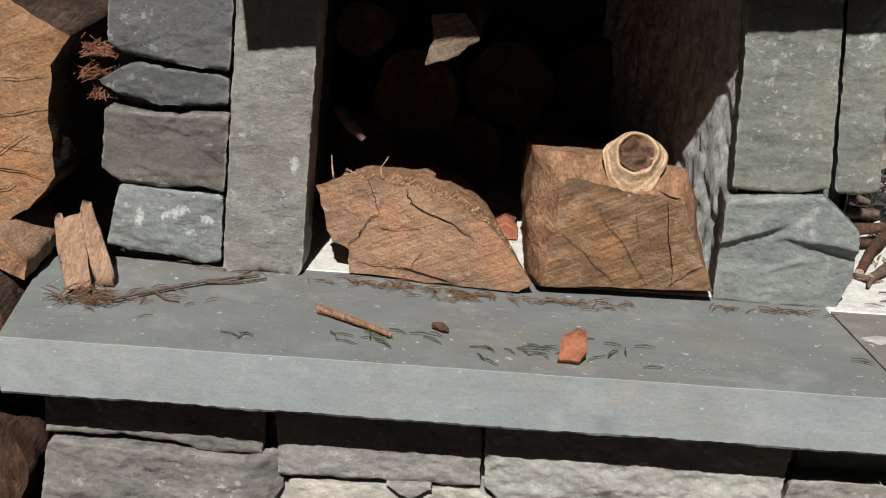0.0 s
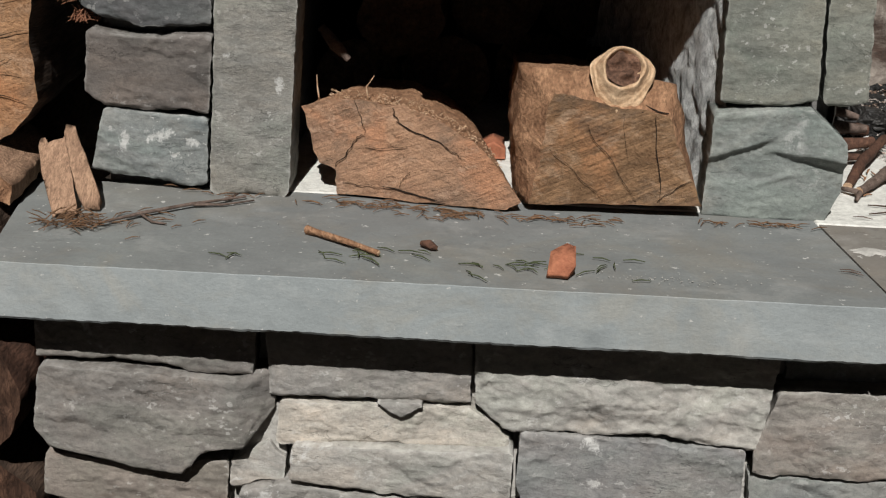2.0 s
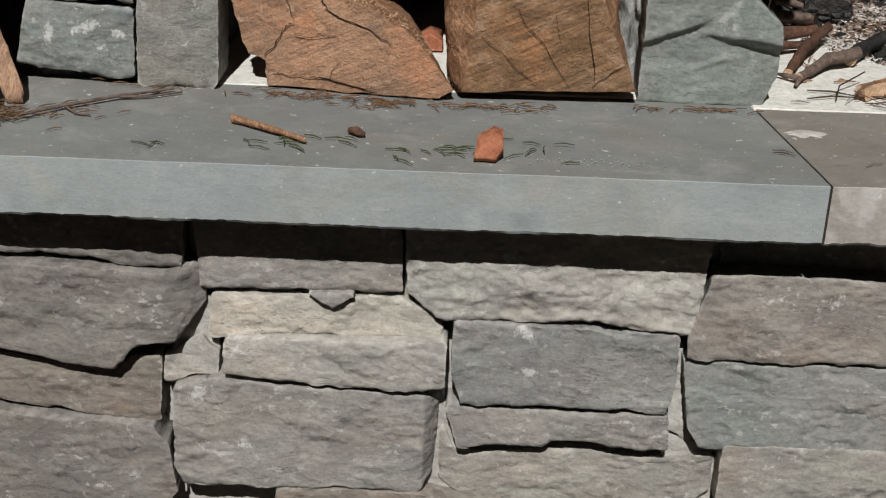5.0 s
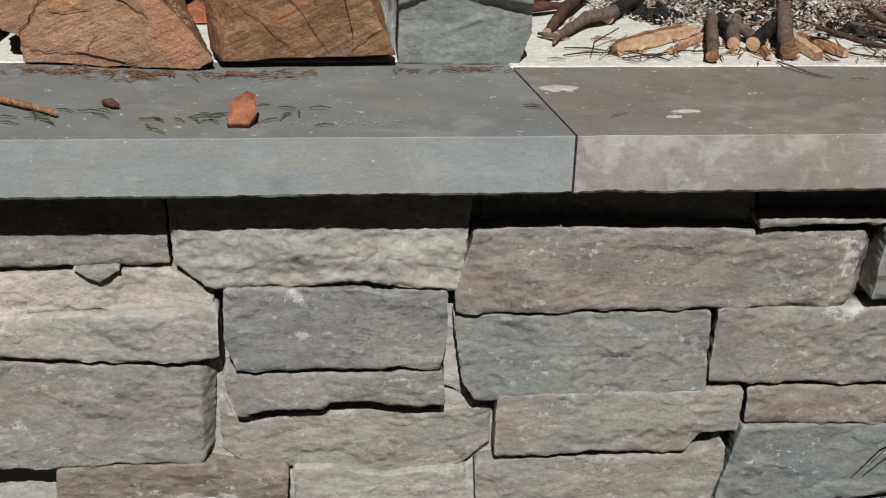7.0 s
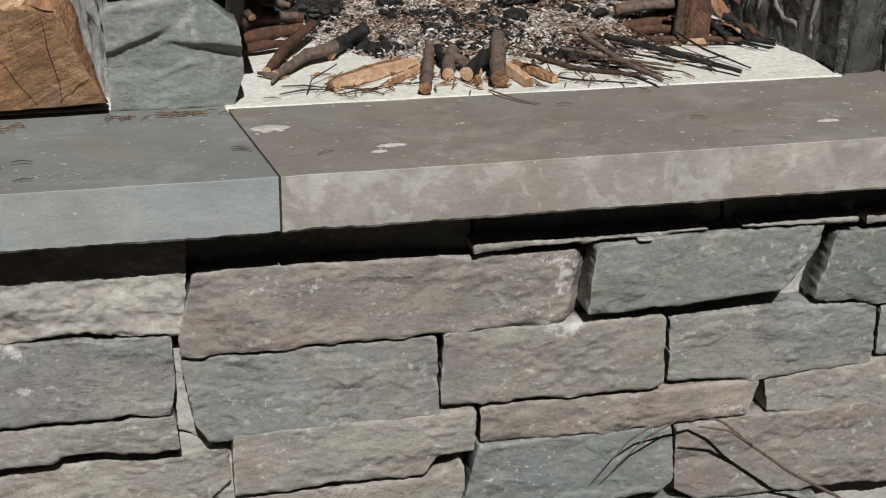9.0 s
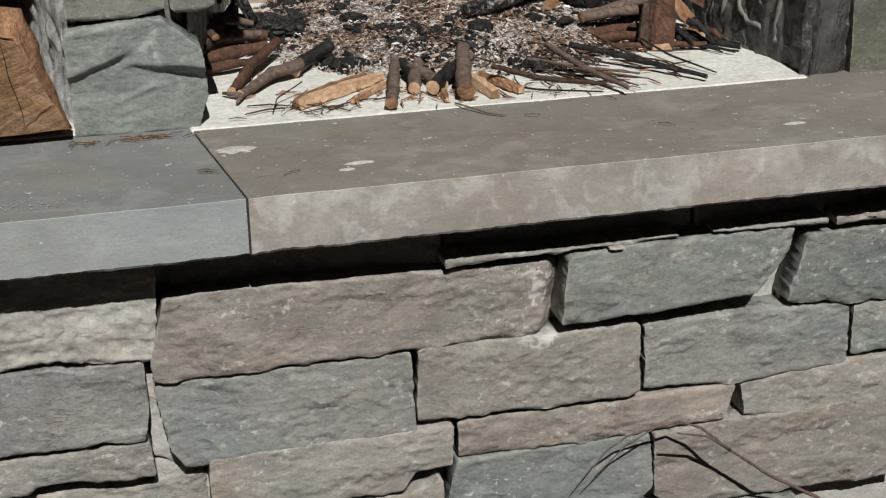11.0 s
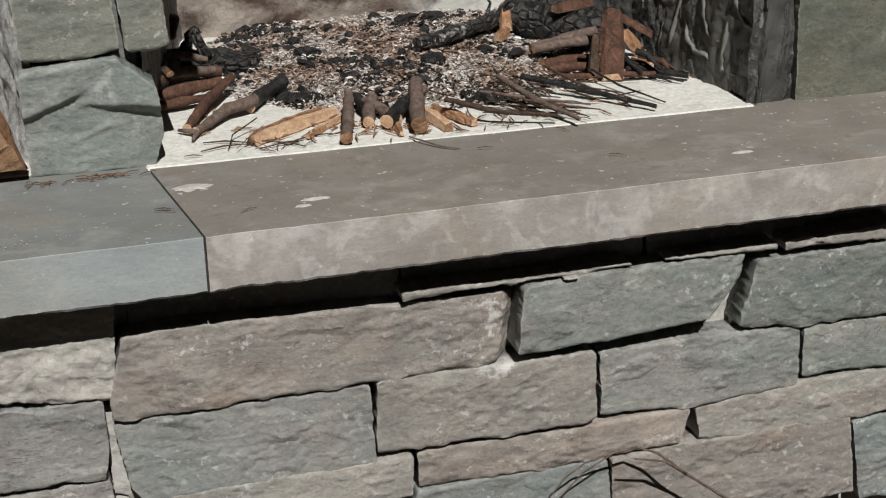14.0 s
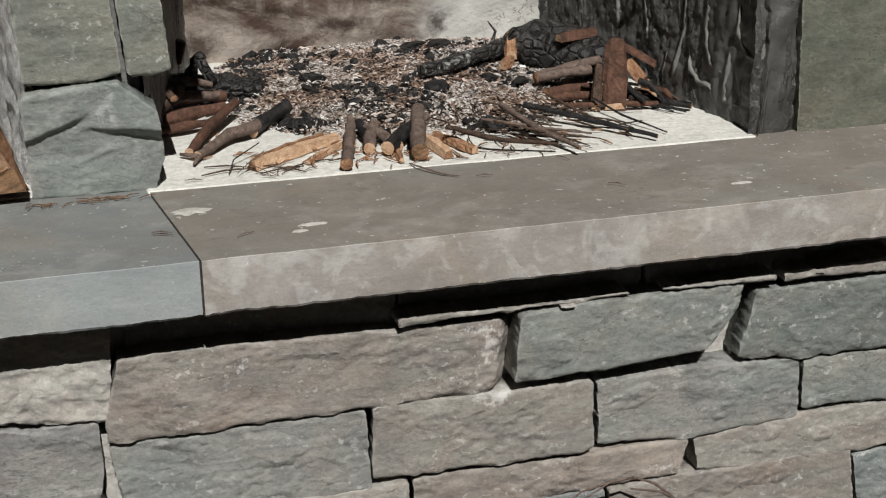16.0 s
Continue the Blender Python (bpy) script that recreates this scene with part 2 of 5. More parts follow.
def back_mat():
    """Old render: smoky brown over most of it with black sooted patches, cleaner and paler at one end."""
    m = Mat("sooted_render", 0.95, 0.1)
    sep = m.t.nodes.new("ShaderNodeSeparateXYZ")
    m.t.links.new(m.raw, sep.inputs[0])
    wob = m.noise((9, 9, 9), 5, 0.66, 0.6)
    clean = m.ramp(m.math('ADD', sep.outputs[0], m.math('MULTIPLY', wob, 0.22)), (0.49, 0.0), (0.58, 1.0))
    pale = m.mix(m.noise((14, 14, 14), 6, 0.7), (0.30, 0.295, 0.275), (0.52, 0.51, 0.48))
    brown = m.mix(m.ramp(m.noise((8, 8, 13), 6, 0.7, 0.8), (0.42, 0.0), (0.62, 1.0)), (0.075, 0.052, 0.043), (0.30, 0.26, 0.225))
    streak = m.ramp(m.noise((38, 38, 5), 5, 0.66, 0.3), (0.44, 0.75), (0.56, 0.0))
    brown = m.mix(m.math('MULTIPLY', streak, m.ramp(m.math('ADD', sep.outputs[2], m.math('MULTIPLY', wob, 0.1)), (0.69, 0.0), (0.74, 1.0))), brown, (0.075, 0.048, 0.036))
    col = m.mix(clean, brown, pale)
    for x, z, rx, rz in ((0.446, 0.640, 0.017, 0.017), (0.217, 0.612, 0.038, 0.017), (0.083, 0.628, 0.030, 0.022), (0.30, 0.648, 0.050, 0.010), (0.20, 0.672, 0.024, 0.010), (0.35, 0.690, 0.035, 0.016), (0.12, 0.70, 0.04, 0.016)):
        mp = m.t.nodes.new("ShaderNodeMapping")
        mp.inputs["Location"].default_value = (-x / rx, 0, -z / rz)
        mp.inputs["Scale"].default_value = (1 / rx, 0, 1 / rz)
        m.t.links.new(m.raw, mp.inputs[0])
        ln = m.t.nodes.new("ShaderNodeVectorMath")
        ln.operation = 'LENGTH'
        m.t.links.new(mp.outputs[0], ln.inputs[0])
        edge = m.math('ADD', ln.outputs["Value"], m.math('MULTIPLY', m.noise((60, 60, 60), 6, 0.75), 2.6))
        col = m.mix(m.ramp(m.math('MULTIPLY', edge, 0.3), (0.48, 0.85), (0.78, 0.0)), col, (0.032, 0.020, 0.016))
    crack = m.ramp(m.noise((17, 17, 17), 5, 0.62, 0.5), (0.492, 0.0), (0.5, 1.0), (0.508, 0.0))
    crack = m.math('MULTIPLY', crack, m.ramp(m.noise((13, 13, 13), 3, 0.6), (0.50, 0.0), (0.58, 1.0)))
    m.color(m.mix(m.math('MULTIPLY', crack, 0.85), col, (0.06, 0.05, 0.045)))
    m.bump((crack, -1.0, 0.006), (m.noise((9, 9, 12), 5, 0.6), 0.6, 0.020), (m.noise((45, 45, 45), 5, 0.72), 0.35, 0.004), (m.noise(160, 4, 0.7), 0.5, 0.002))
    return m.m


BACKWALL = back_mat()


def smoked_mat():
    m = Mat("smoked_side_stone", 0.5, 0.45)
    lump = m.noise((14, 14, 9), 6, 0.66, 0.8)
    col = m.mix(m.ramp(m.noise((8, 8, 5), 5, 0.65), (0.35, 0.0), (0.65, 1.0)), (0.040, 0.039, 0.037), (0.085, 0.083, 0.077))
    rough = m.ramp(m.noise((16, 16, 3.5), 4, 0.6, 0.5), (0.50, 0.0), (0.58, 1.0))
    pits = m.noise((110, 110, 85), 5, 0.75, 0.6)
    chipped = m.math('MULTIPLY', rough, m.ramp(pits, (0.54, 0.0), (0.60, 1.0)))
    col = m.mix(m.math('MULTIPLY', chipped, 0.7), col, (0.24, 0.235, 0.22))
    col = m.mix(m.math('MULTIPLY', rough, m.ramp(pits, (0.36, 0.8), (0.46, 0.0))), col, (0.012, 0.012, 0.012))
    m.color(col)
    m.bump((lump, 0.4, 0.010), (m.math('MULTIPLY', pits, rough), 1.0, 0.012), (m.noise(120, 5, 0.72), 0.5, 0.003))
    return m.m


SMOKED = smoked_mat()
RIDGE = mortar_mat("sooted_mortar", (0.20, 0.195, 0.18))


def rough_side_mat():
    m = Mat("cleft_side_stone", 0.9, 0.2)
    lay = m.noise((75, 80, 48), 8, 0.82, 0.4)
    m.color(m.mix(m.ramp(lay, (0.38, 0.0), (0.62, 1.0)), (0.26, 0.26, 0.255), (0.72, 0.72, 0.70)))
    m.bump((lay, 0.7, 0.009), (m.noise(150, 4, 0.7), 0.6, 0.003))
    return m.m


CLEFT_SIDE = rough_side_mat()


def wood_mat(name, light, dark, ring=70.0, centre=(0, 0, 0), saw=0.5):
    """End grain: distorted growth rings round a centre, saw marks and drying cracks."""
    m = Mat(name, 0.82, 0.2)
    mp = m.t.nodes.new("ShaderNodeMapping")
    mp.inputs["Location"].default_value = tuple(-v for v in centre)
    m.t.links.new(m.raw, mp.inputs[0])
    w = m.t.nodes.new("ShaderNodeTexWave")
    w.wave_type, w.rings_direction = 'RINGS', 'Y'
    w.inputs["Scale"].default_value = ring
    w.inputs["Distortion"].default_value = 3.0
    w.inputs["Detail"].default_value = 3.0
    w.inputs["Detail Scale"].default_value = 0.6
    m.t.links.new(mp.outputs[0], w.inputs["Vector"])
    big = m.noise((12, 12, 12), 5, 0.65, 0.5)
    col = m.mix(m.ramp(big, (0.38, 0.0), (0.60, 1.0)), dark, light)
    ruddy = m.ramp(m.noise((9, 9, 9), 4, 0.6, 0.7), (0.50, 0.0), (0.62, 0.6))
    col = m.mix(ruddy, col, m.mix(1.0, light, (1.18, 0.92, 0.78), 'MULTIPLY'))
    col = m.mix(m.math('MULTIPLY', w.outputs["Fac"], 0.10), col, tone(dark, 0.7))
    turn = m.t.nodes.new("ShaderNodeMapping")
    turn.inputs["Rotation"].default_value = (0, radians(24), 0)
    m.t.links.new(m.co, turn.inputs[0])
    marks = m.noise((22, 60, 300), 5, 0.7, 0.3, co=turn.outputs[0])
    col = m.mix(m.ramp(marks, (0.36, 0.75 * saw), (0.56, 0.0)), col, tone(dark, 0.55))
    col = m.mix(m.ramp(marks, (0.55, 0.0), (0.72, 0.45 * saw)), col, tone(light, 1.25))
    grey = m.ramp(m.noise((15, 15, 22), 5, 0.7), (0.52, 0.0), (0.68, 0.5))
    col = m.mix(grey, col, (0.13, 0.105, 0.085))
    worn = m.ramp(m.noise((26, 26, 34), 7, 0.75, 0.6), (0.54, 0.0), (0.64, 0.55))
    col = m.mix(worn, col, m.mix(0.3, tone(light, 1.3), (0.5, 0.45, 0.38)))
    grit = m.noise((300, 300, 380), 4, 0.75)
    col = m.mix(m.ramp(grit, (0.34, 0.40), (0.52, 0.0)), col, tone(dark, 0.5))
    col = m.mix(m.ramp(grit, (0.56, 0.0), (0.74, 0.3)), col, tone(light, 1.5))
    m.color(col)
    m.bump((marks, 0.75 * saw, 0.003), (m.noise(45, 6, 0.72), 1.0, 0.006), (grit, 0.9, 0.0015))
    return m.m


def fibre_mat(name, light, dark, along=(40, 6, 40), rough=0.85, pit=0.5, depth=0.004):
    """Wood or bark along its length."""
    m = Mat(name, rough, 0.2)
    f = m.noise(along, 6, 0.68, 0.5)
    col = m.mix(m.ramp(f, (0.32, 0.0), (0.68, 1.0)), dark, light)
    col = m.mix(m.ramp(m.noise(tuple(v * 5 for v in along), 4, 0.7), (0.3, pit), (0.6, 0.0)), col, tone(dark, 0.5))
    m.color(col)
    m.bump((f, 0.8, depth), (m.noise(tuple(v * 5 for v in along), 4, 0.7), 0.5, depth * 0.3))
    return m.m


END_A = wood_mat("weathered_end_grain", (0.47, 0.275, 0.17), (0.28, 0.165, 0.108), centre=(-0.42, 0, 0.55), saw=0.6)
END_B = wood_mat("brown_end_grain", (0.35, 0.205, 0.112), (0.20, 0.115, 0.062), centre=(-0.25, 0, 0.77), saw=1.0)
END_C = wood_mat("orange_end_grain", (0.44, 0.245, 0.13), (0.26, 0.135, 0.07), centre=(-1.02, 0, 0.75), ring=55)
SPLIT = fibre_mat("split_wood", (0.50, 0.285, 0.165), (0.20, 0.10, 0.055), along=(70, 24, 45), pit=0.8, depth=0.009)
SPLIT_PALE = fibre_mat("pale_split_wood", (0.70, 0.50, 0.34), (0.40, 0.23, 0.13), along=(110, 50, 110))
KNOT_RING = fibre_mat("pale_knot_wood", (0.76, 0.55, 0.36), (0.44, 0.26, 0.145), along=(70, 70, 70), pit=0.5)
KNOT_HEART = fibre_mat("brown_knot_heart", (0.24, 0.13, 0.085), (0.06, 0.032, 0.022), along=(60, 60, 60), pit=0.9)
BARK = fibre_mat("dark_bark", (0.13, 0.082, 0.058), (0.04, 0.027, 0.02), along=(45, 9, 45), pit=0.8, depth=0.012)
BARK_RED = fibre_mat("red_brown_bark", (0.155, 0.078, 0.052), (0.04, 0.022, 0.016), along=(60, 20, 60), pit=0.7)
TWIG_BARK = fibre_mat("grey_twig_bark", (0.21, 0.155, 0.13), (0.07, 0.048, 0.038), along=(120, 120, 120), pit=0.6, depth=0.002)
CHAR = fibre_mat("charred_wood", (0.045, 0.042, 0.040), (0.006, 0.006, 0.006), along=(70, 70, 70), rough=0.5, pit=0.9, depth=0.006)


def burnt_mat(name, ash):
    """Charcoal crazed into small blocks, with patches of white ash."""
    m = Mat(name, 0.45, 0.4)
    craze = m.ramp(m.voronoi((55, 55, 80)), (0.0, 0.0), (0.16, 1.0))
    n = m.noise((40, 40, 40), 5, 0.7)
    col = m.mix(n, (0.008, 0.008, 0.008), (0.048, 0.043, 0.040))
    col = m.mix(m.ramp(m.noise((26, 26, 30), 5, 0.72, 0.5), (0.56, 0.0), (0.62, ash)), col, (0.42, 0.41, 0.39))
    m.color(col)
    m.bump((craze, 0.9, 0.008), (n, 0.8, 0.008), (m.noise(160, 4, 0.7), 0.6, 0.002))
    return m.m


BURNT = burnt_mat("crazed_charcoal", 0.10)
BURNT_ASHY = burnt_mat("ashy_charcoal", 0.85)
DRY_NEEDLE = fibre_mat("dry_needles", (0.24, 0.135, 0.075), (0.11, 0.06, 0.035), along=(90, 90, 90))
TUFT = fibre_mat("red_brown_needles", (0.36, 0.17, 0.10), (0.17, 0.07, 0.04), along=(90, 90, 90))
PILE_END = fibre_mat("shaggy_brown_wood", (0.16, 0.085, 0.055), (0.035, 0.018, 0.012), along=(70, 30, 18), pit=0.8, depth=0.02)
GREEN_NEEDLE = fibre_mat("green_needles", (0.10, 0.115, 0.055), (0.05, 0.06, 0.03), along=(90, 90, 90))
GREY_WOOD = fibre_mat("grey_brown_wood", (0.46, 0.29, 0.19), (0.22, 0.13, 0.085), along=(110, 50, 22), pit=0.8)
END_D = wood_mat("grey_end_grain", (0.24, 0.185, 0.14), (0.14, 0.105, 0.08), centre=(-0.45, 0, 0.86), saw=1.0)
CRACK = fibre_mat("deep_wood_crack", (0.035, 0.022, 0.015), (0.012, 0.008, 0.006), along=(90, 90, 90))
CHIP = fibre_mat("red_bark_chip", (0.47, 0.19, 0.105), (0.30, 0.105, 0.06), along=(60, 60, 60))


def ash_mat():
    m = Mat("ash_bed", 0.95, 0.1)
    a = m.noise((60, 60, 60), 5, 0.75)
    col = m.ramp(a, (0.34, (0.04, 0.035, 0.03)), (0.46, (0.20, 0.16, 0.13)), (0.56, (0.34, 0.31, 0.28)), (0.66, (0.66, 0.65, 0.63)))
    b = m.ramp(m.noise(9, 4, 0.6), (0.40, 0.0), (0.62, 0.75))
    m.color(m.mix(b, col, (0.30, 0.185, 0.115)))
    m.bump((a, 1.0, 0.012), (m.noise(240, 4, 0.7), 0.8, 0.003))
    return m.m


def flake_mat(name, *stops):
    m = Mat(name, 0.9, 0.15)
    m.color(m.ramp(m.island(), *stops))
    m.bump((m.noise(200, 3, 0.7), 0.6, 0.002))
    return m.m


ASH = ash_mat()
FLAKES = flake_mat("ash_flakes", (0.0, (0.16, 0.15, 0.14)), (0.3, (0.37, 0.32, 0.29)), (0.7, (0.49, 0.435, 0.40)), (1.0, (0.72, 0.71, 0.69)))
CHIPS = flake_mat("wood_chips", (0.0, (0.045, 0.032, 0.026)), (0.3, (0.14, 0.090, 0.066)), (0.65, (0.27, 0.195, 0.155)), (0.9, (0.42, 0.33, 0.28)), (1.0, (0.58, 0.50, 0.44)))


def ground_mat():
    m = Mat("bare_soil", 0.95, 0.1)
    a = m.noise(14, 6, 0.7)
    m.color(m.mix(a, (0.018, 0.014, 0.011), (0.040, 0.031, 0.024)))
    m.bump((a, 0.8, 0.03), (m.noise(90, 4, 0.7), 0.6, 0.006))
    return m.m


SOIL = ground_mat()


# ---- mesh helpers ----
def link(name, bm, mat, parent=None, label="", smooth=True):
    me = bpy.data.meshes.new(name)
    bmesh.ops.recalc_face_normals(bm, faces=bm.faces[:])
    if smooth:
        for f in bm.faces:
            f.smooth = True
    bm.to_mesh(me)
    bm.free()
    for mm in mat if isinstance(mat, (list, tuple)) else (mat,):
        me.materials.append(mm)
    ob = new(name, me)
    if parent is not None:
        ob.parent = parent
    if label:
        ob["label"] = label
    return ob


def part(name, bm, mat, parent, label=""):
    return link(name, bm, mat, parent, label)


def thing(name, at, label, category, group="", kind=""):
    e = new(name)
    e.empty_display_size = 0.05
    e["base"] = list(at)
    return tagged(e, label, category, group, kind)


def n3(p, s=1.0, seed=0.0):
    return noise.noise(Vector((p[0] * s + seed * 7.31, p[1] * s - seed * 3.17, p[2] * s + seed * 1.73)))


def poly_at(pts, u):
    """A point on a polyline of (a, b) at the share u of its length."""
    seg = [math.dist(p, q) for p, q in zip(pts, pts[1:])]
    d = u * sum(seg)
    for (p, q), l in zip(zip(pts, pts[1:]), seg):
        if d <= l or q is pts[-1]:
            k = min(1.0, d / max(l, 1e-9))
            return p[0] + (q[0] - p[0]) * k, p[1] + (q[1] - p[1]) * k
        d -= l


def stone(top, bottom, kind, y, parent, seed, depth=0.05, relief=1.0, cell=0.0028, label="", cleft=0.0, facet=None):
    """A split-faced stone: ruled between its top and bottom edge, front at y, rough, with rolled edges and sides."""
    w = max(max(p[0] for p in top), max(p[0] for p in bottom)) - min(min(p[0] for p in top), min(p[0] for p in bottom))
    hgt = max(p[1] for p in top) - min(p[1] for p in bottom)
    nu, nv = max(5, min(130, round(w / cell))), max(4, min(70, round(hgt / cell)))
    r = min(0.005, hgt * 0.15)
    if cleft:
        nu, nv = 64, 56
    tilt_x, tilt_z = n3((seed, 0, 0), 3.1) * 0.03, n3((0, seed, 0), 3.7) * 0.05
    bm = bmesh.new()
    cx = sum(p[0] for p in top) / len(top)
    cz = (top[0][1] + bottom[0][1]) / 2

    def at(u, v, back):
        (xt, zt), (xb, zb) = poly_at(top, u), poly_at(bottom, u)
        x, z = xt + (xb - xt) * v, zt + (zb - zt) * v
        eu, ev = min(u, 1 - u) * w, min(v, 1 - v) * max(abs(zt - zb), 1e-4)
        # corners drawn in, edges uneven
        if ev < r:
            pull = (r - math.sqrt(max(0, r * r - (r - ev) ** 2))) * max(0, 1 - eu / 0.03)
            x += pull * (1 if u < 0.5 else -1)
        edge = max(0, 1 - min(eu, ev) / 0.012)
        x += edge * (n3((x, y, z), 60, seed) * 0.0009 + n3((x, y, z), 190, seed + 3) * 0.0012)
        z += edge * (n3((x, y, z), 70, seed + 5) * 0.0008 + n3((x, y, z), 190, seed + 4) * 0.0012 + n3((x, y, z), 16, seed + 2) * 0.0016 + max(0, n3((x, y, z), 33, seed + 8) - 0.30) * 0.009 * (1 if v > 0.5 else -1))
        e = min(eu, ev)
        yy = y + tilt_x * (x - cx) + tilt_z * (z - cz)
        if back:
            return x, y + depth, z
        yy += max(0, 1 - e / 0.0035) * max(0.0002, 0.0008 + 0.005 * n3((x, y, z), 40, seed + 9))
        low = (1 - v) * max(abs(zt - zb), 1e-4)
        yy += max(0, 1 - low / 0.0035) * max(0.0005, 0.003 + 0.008 * n3((x, y, z), 30, seed + 12))
        if cleft:
            # plates split away under a slanting step, a hanging lip and a low crease
            a, b = (x + 0.155) / 0.144, (z - 0.597) / 0.123
            wob = n3((x, 0, z), 45, seed) * 0.03 + n3((x, 0, z), 130, seed) * 0.012
            step = min(1, max(0, (b + wob - 0.53 - 0.5 * a) / 0.045)) * max(0, min(1, (0.50 - a) / 0.12))
            lip = min(1, max(0, (b + wob - 0.70 + 0.10 * a) / (0.03 + 0.22 * max(0, a - 0.5)) + 0.9)) * max(0, min(1, (a - 0.38) / 0.45))
            crease = max(0, 1 - abs(b - wob - 0.18 - 0.42 * a) / 0.05) * max(0, 1 - abs(a - 0.5) / 0.28)
            yy += 0.006 - cleft * (0.40 * step + 0.75 * lip + 0.16 * crease) - 0.012 * (b - 0.5)
        if facet:
            # one end broken away at a slant
            side, wide, deep = facet
            run = ((1 - u) if side > 0 else u) * w + 0.003 * n3((x, 0, z), 40, seed + 20)
            yy += deep * max(0.0, 1 - run / wide) + (0.0012 * n3((x, 0, z), 120, seed + 21) if run < wide else 0.0)
        step = n3((x, 0, z * 2.6), 15, seed + 30) * 5
        yy -= relief * 0.0003 * (math.floor(step) + min(1.0, (step - math.floor(step)) * 6)) * (0.6 + n3((x, 0, z), 9, seed + 31))
        yy -= relief * (n3((x, 0, z * 1.6), 12, seed) * 0.0024 + n3((x, 0, z * 2), 38, seed) * 0.0007 + n3((x, 0, z * 1.6), 95, seed) * 0.0008 + n3((x, 0, z * 1.4), 210, seed) * 0.0005)
        return x, yy, z

    grid = [[bm.verts.new(at(i / nu, j / nv, False)) for i in range(nu + 1)] for j in range(nv + 1)]
    for j in range(nv):
        for i in range(nu):
            bm.faces.new((grid[j][i], grid[j][i + 1], grid[j + 1][i + 1], grid[j + 1][i]))
    ring = [(j, i) for j, i in [(0, i) for i in range(nu)] + [(j, nu) for j in range(nv)] + [(nv, i) for i in range(nu, 0, -1)] + [(j, 0) for j in range(nv, 0, -1)]]
    back = [bm.verts.new(at(i / nu, j / nv, True)) for j, i in ring]
    for k in range(len(ring)):
        a, b = ring[k], ring[(k + 1) % len(ring)]
        bm.faces.new((grid[a[0]][a[1]], back[k], back[(k + 1) % len(ring)], grid[b[0]][b[1]]))
    bm.faces.new(back)
    for k in range(len(ring)):
        a, b = ring[k], ring[(k + 1) % len(ring)]
        bm.edges.get((grid[a[0]][a[1]], grid[b[0]][b[1]])).smooth = False
    return part("mortar" if kind == "mortar" else "stone", bm, STONE[kind], parent, label)


def box(bm, x0, y0, z0, x1, y1, z1):
    v = [bm.verts.new((x, y, z)) for x in (x0, x1) for y in (y0, y1) for z in (z0, z1)]
    for f in ((0, 1, 3, 2), (4, 6, 7, 5), (0, 4, 5, 1), (2, 3, 7, 6), (0, 2, 6, 4), (1, 5, 7, 3)):
        bm.faces.new([v[k] for k in f])


def block(name, x0, y0, z0, x1, y1, z1, mat, label, category="wall"):
    bm = bmesh.new()
    box(bm, x0, y0, z0, x1, y1, z1)
    bmesh.ops.bevel(bm, geom=bm.edges[:], offset=0.003, segments=1, affect='EDGES')
    return tagged(link(name, bm, mat, smooth=False), label, category, kind="structure")


def sheet(bm, o, u, v, nu, nv, shift):
    """A grid from o along u and v, each point moved along the normal by shift(point)."""
    o, u, v = Vector(o), Vector(u), Vector(v)
    n = u.cross(v).normalized()
    g = []
    for j in range(nv + 1):
        row = []
        for i in range(nu + 1):
            p = o + u * (i / nu) + v * (j / nv)
            row.append(bm.verts.new(p + n * shift(p)))
        g.append(row)
    for j in range(nv):
        for i in range(nu):
            bm.faces.new((g[j][i], g[j][i + 1], g[j + 1][i + 1], g[j + 1][i]))
    return g


def tube(bm, pts, radii, sides=8, rough=0.12, seed=0.0, caps=True):
    """A knobbly tapered tube along 3D points."""
    pts = [Vector(p) for p in pts]
    fine, rad = [], []
    for k in range(len(pts) - 1):
        steps = max(2, int((pts[k + 1] - pts[k]).length / 0.012))
        for q in range(steps):
            fine.append(pts[k].lerp(pts[k + 1], q / steps))
            rad.append(radii[k] + (radii[k + 1] - radii[k]) * q / steps)
    fine.append(pts[-1])
    rad.append(radii[-1])
    rings = []
    for k, p in enumerate(fine):
        d = (fine[min(k + 1, len(fine) - 1)] - fine[max(k - 1, 0)]).normalized()
        a = d.cross(Vector((0.13, 0.21, 1)) if abs(d.z) < 0.9 else Vector((1, 0.1, 0))).normalized()
        b = d.cross(a)
        ring = []
        for s in range(sides):
            t = 2 * math.pi * s / sides
            q = p + (a * math.cos(t) + b * math.sin(t)) * rad[k]
            q += (q - p) * (rough * 2 * n3(q, 0.5 / max(rad[k], 0.002), seed))
            ring.append(bm.verts.new(q))
        rings.append(ring)
    for r0, r1 in zip(rings, rings[1:]):
        for s in range(sides):
            bm.faces.new((r0[s], r0[(s + 1) % sides], r1[(s + 1) % sides], r1[s]))
    if caps:
        bm.faces.new(rings[0])
        bm.faces.new(rings[-1])
    return rings


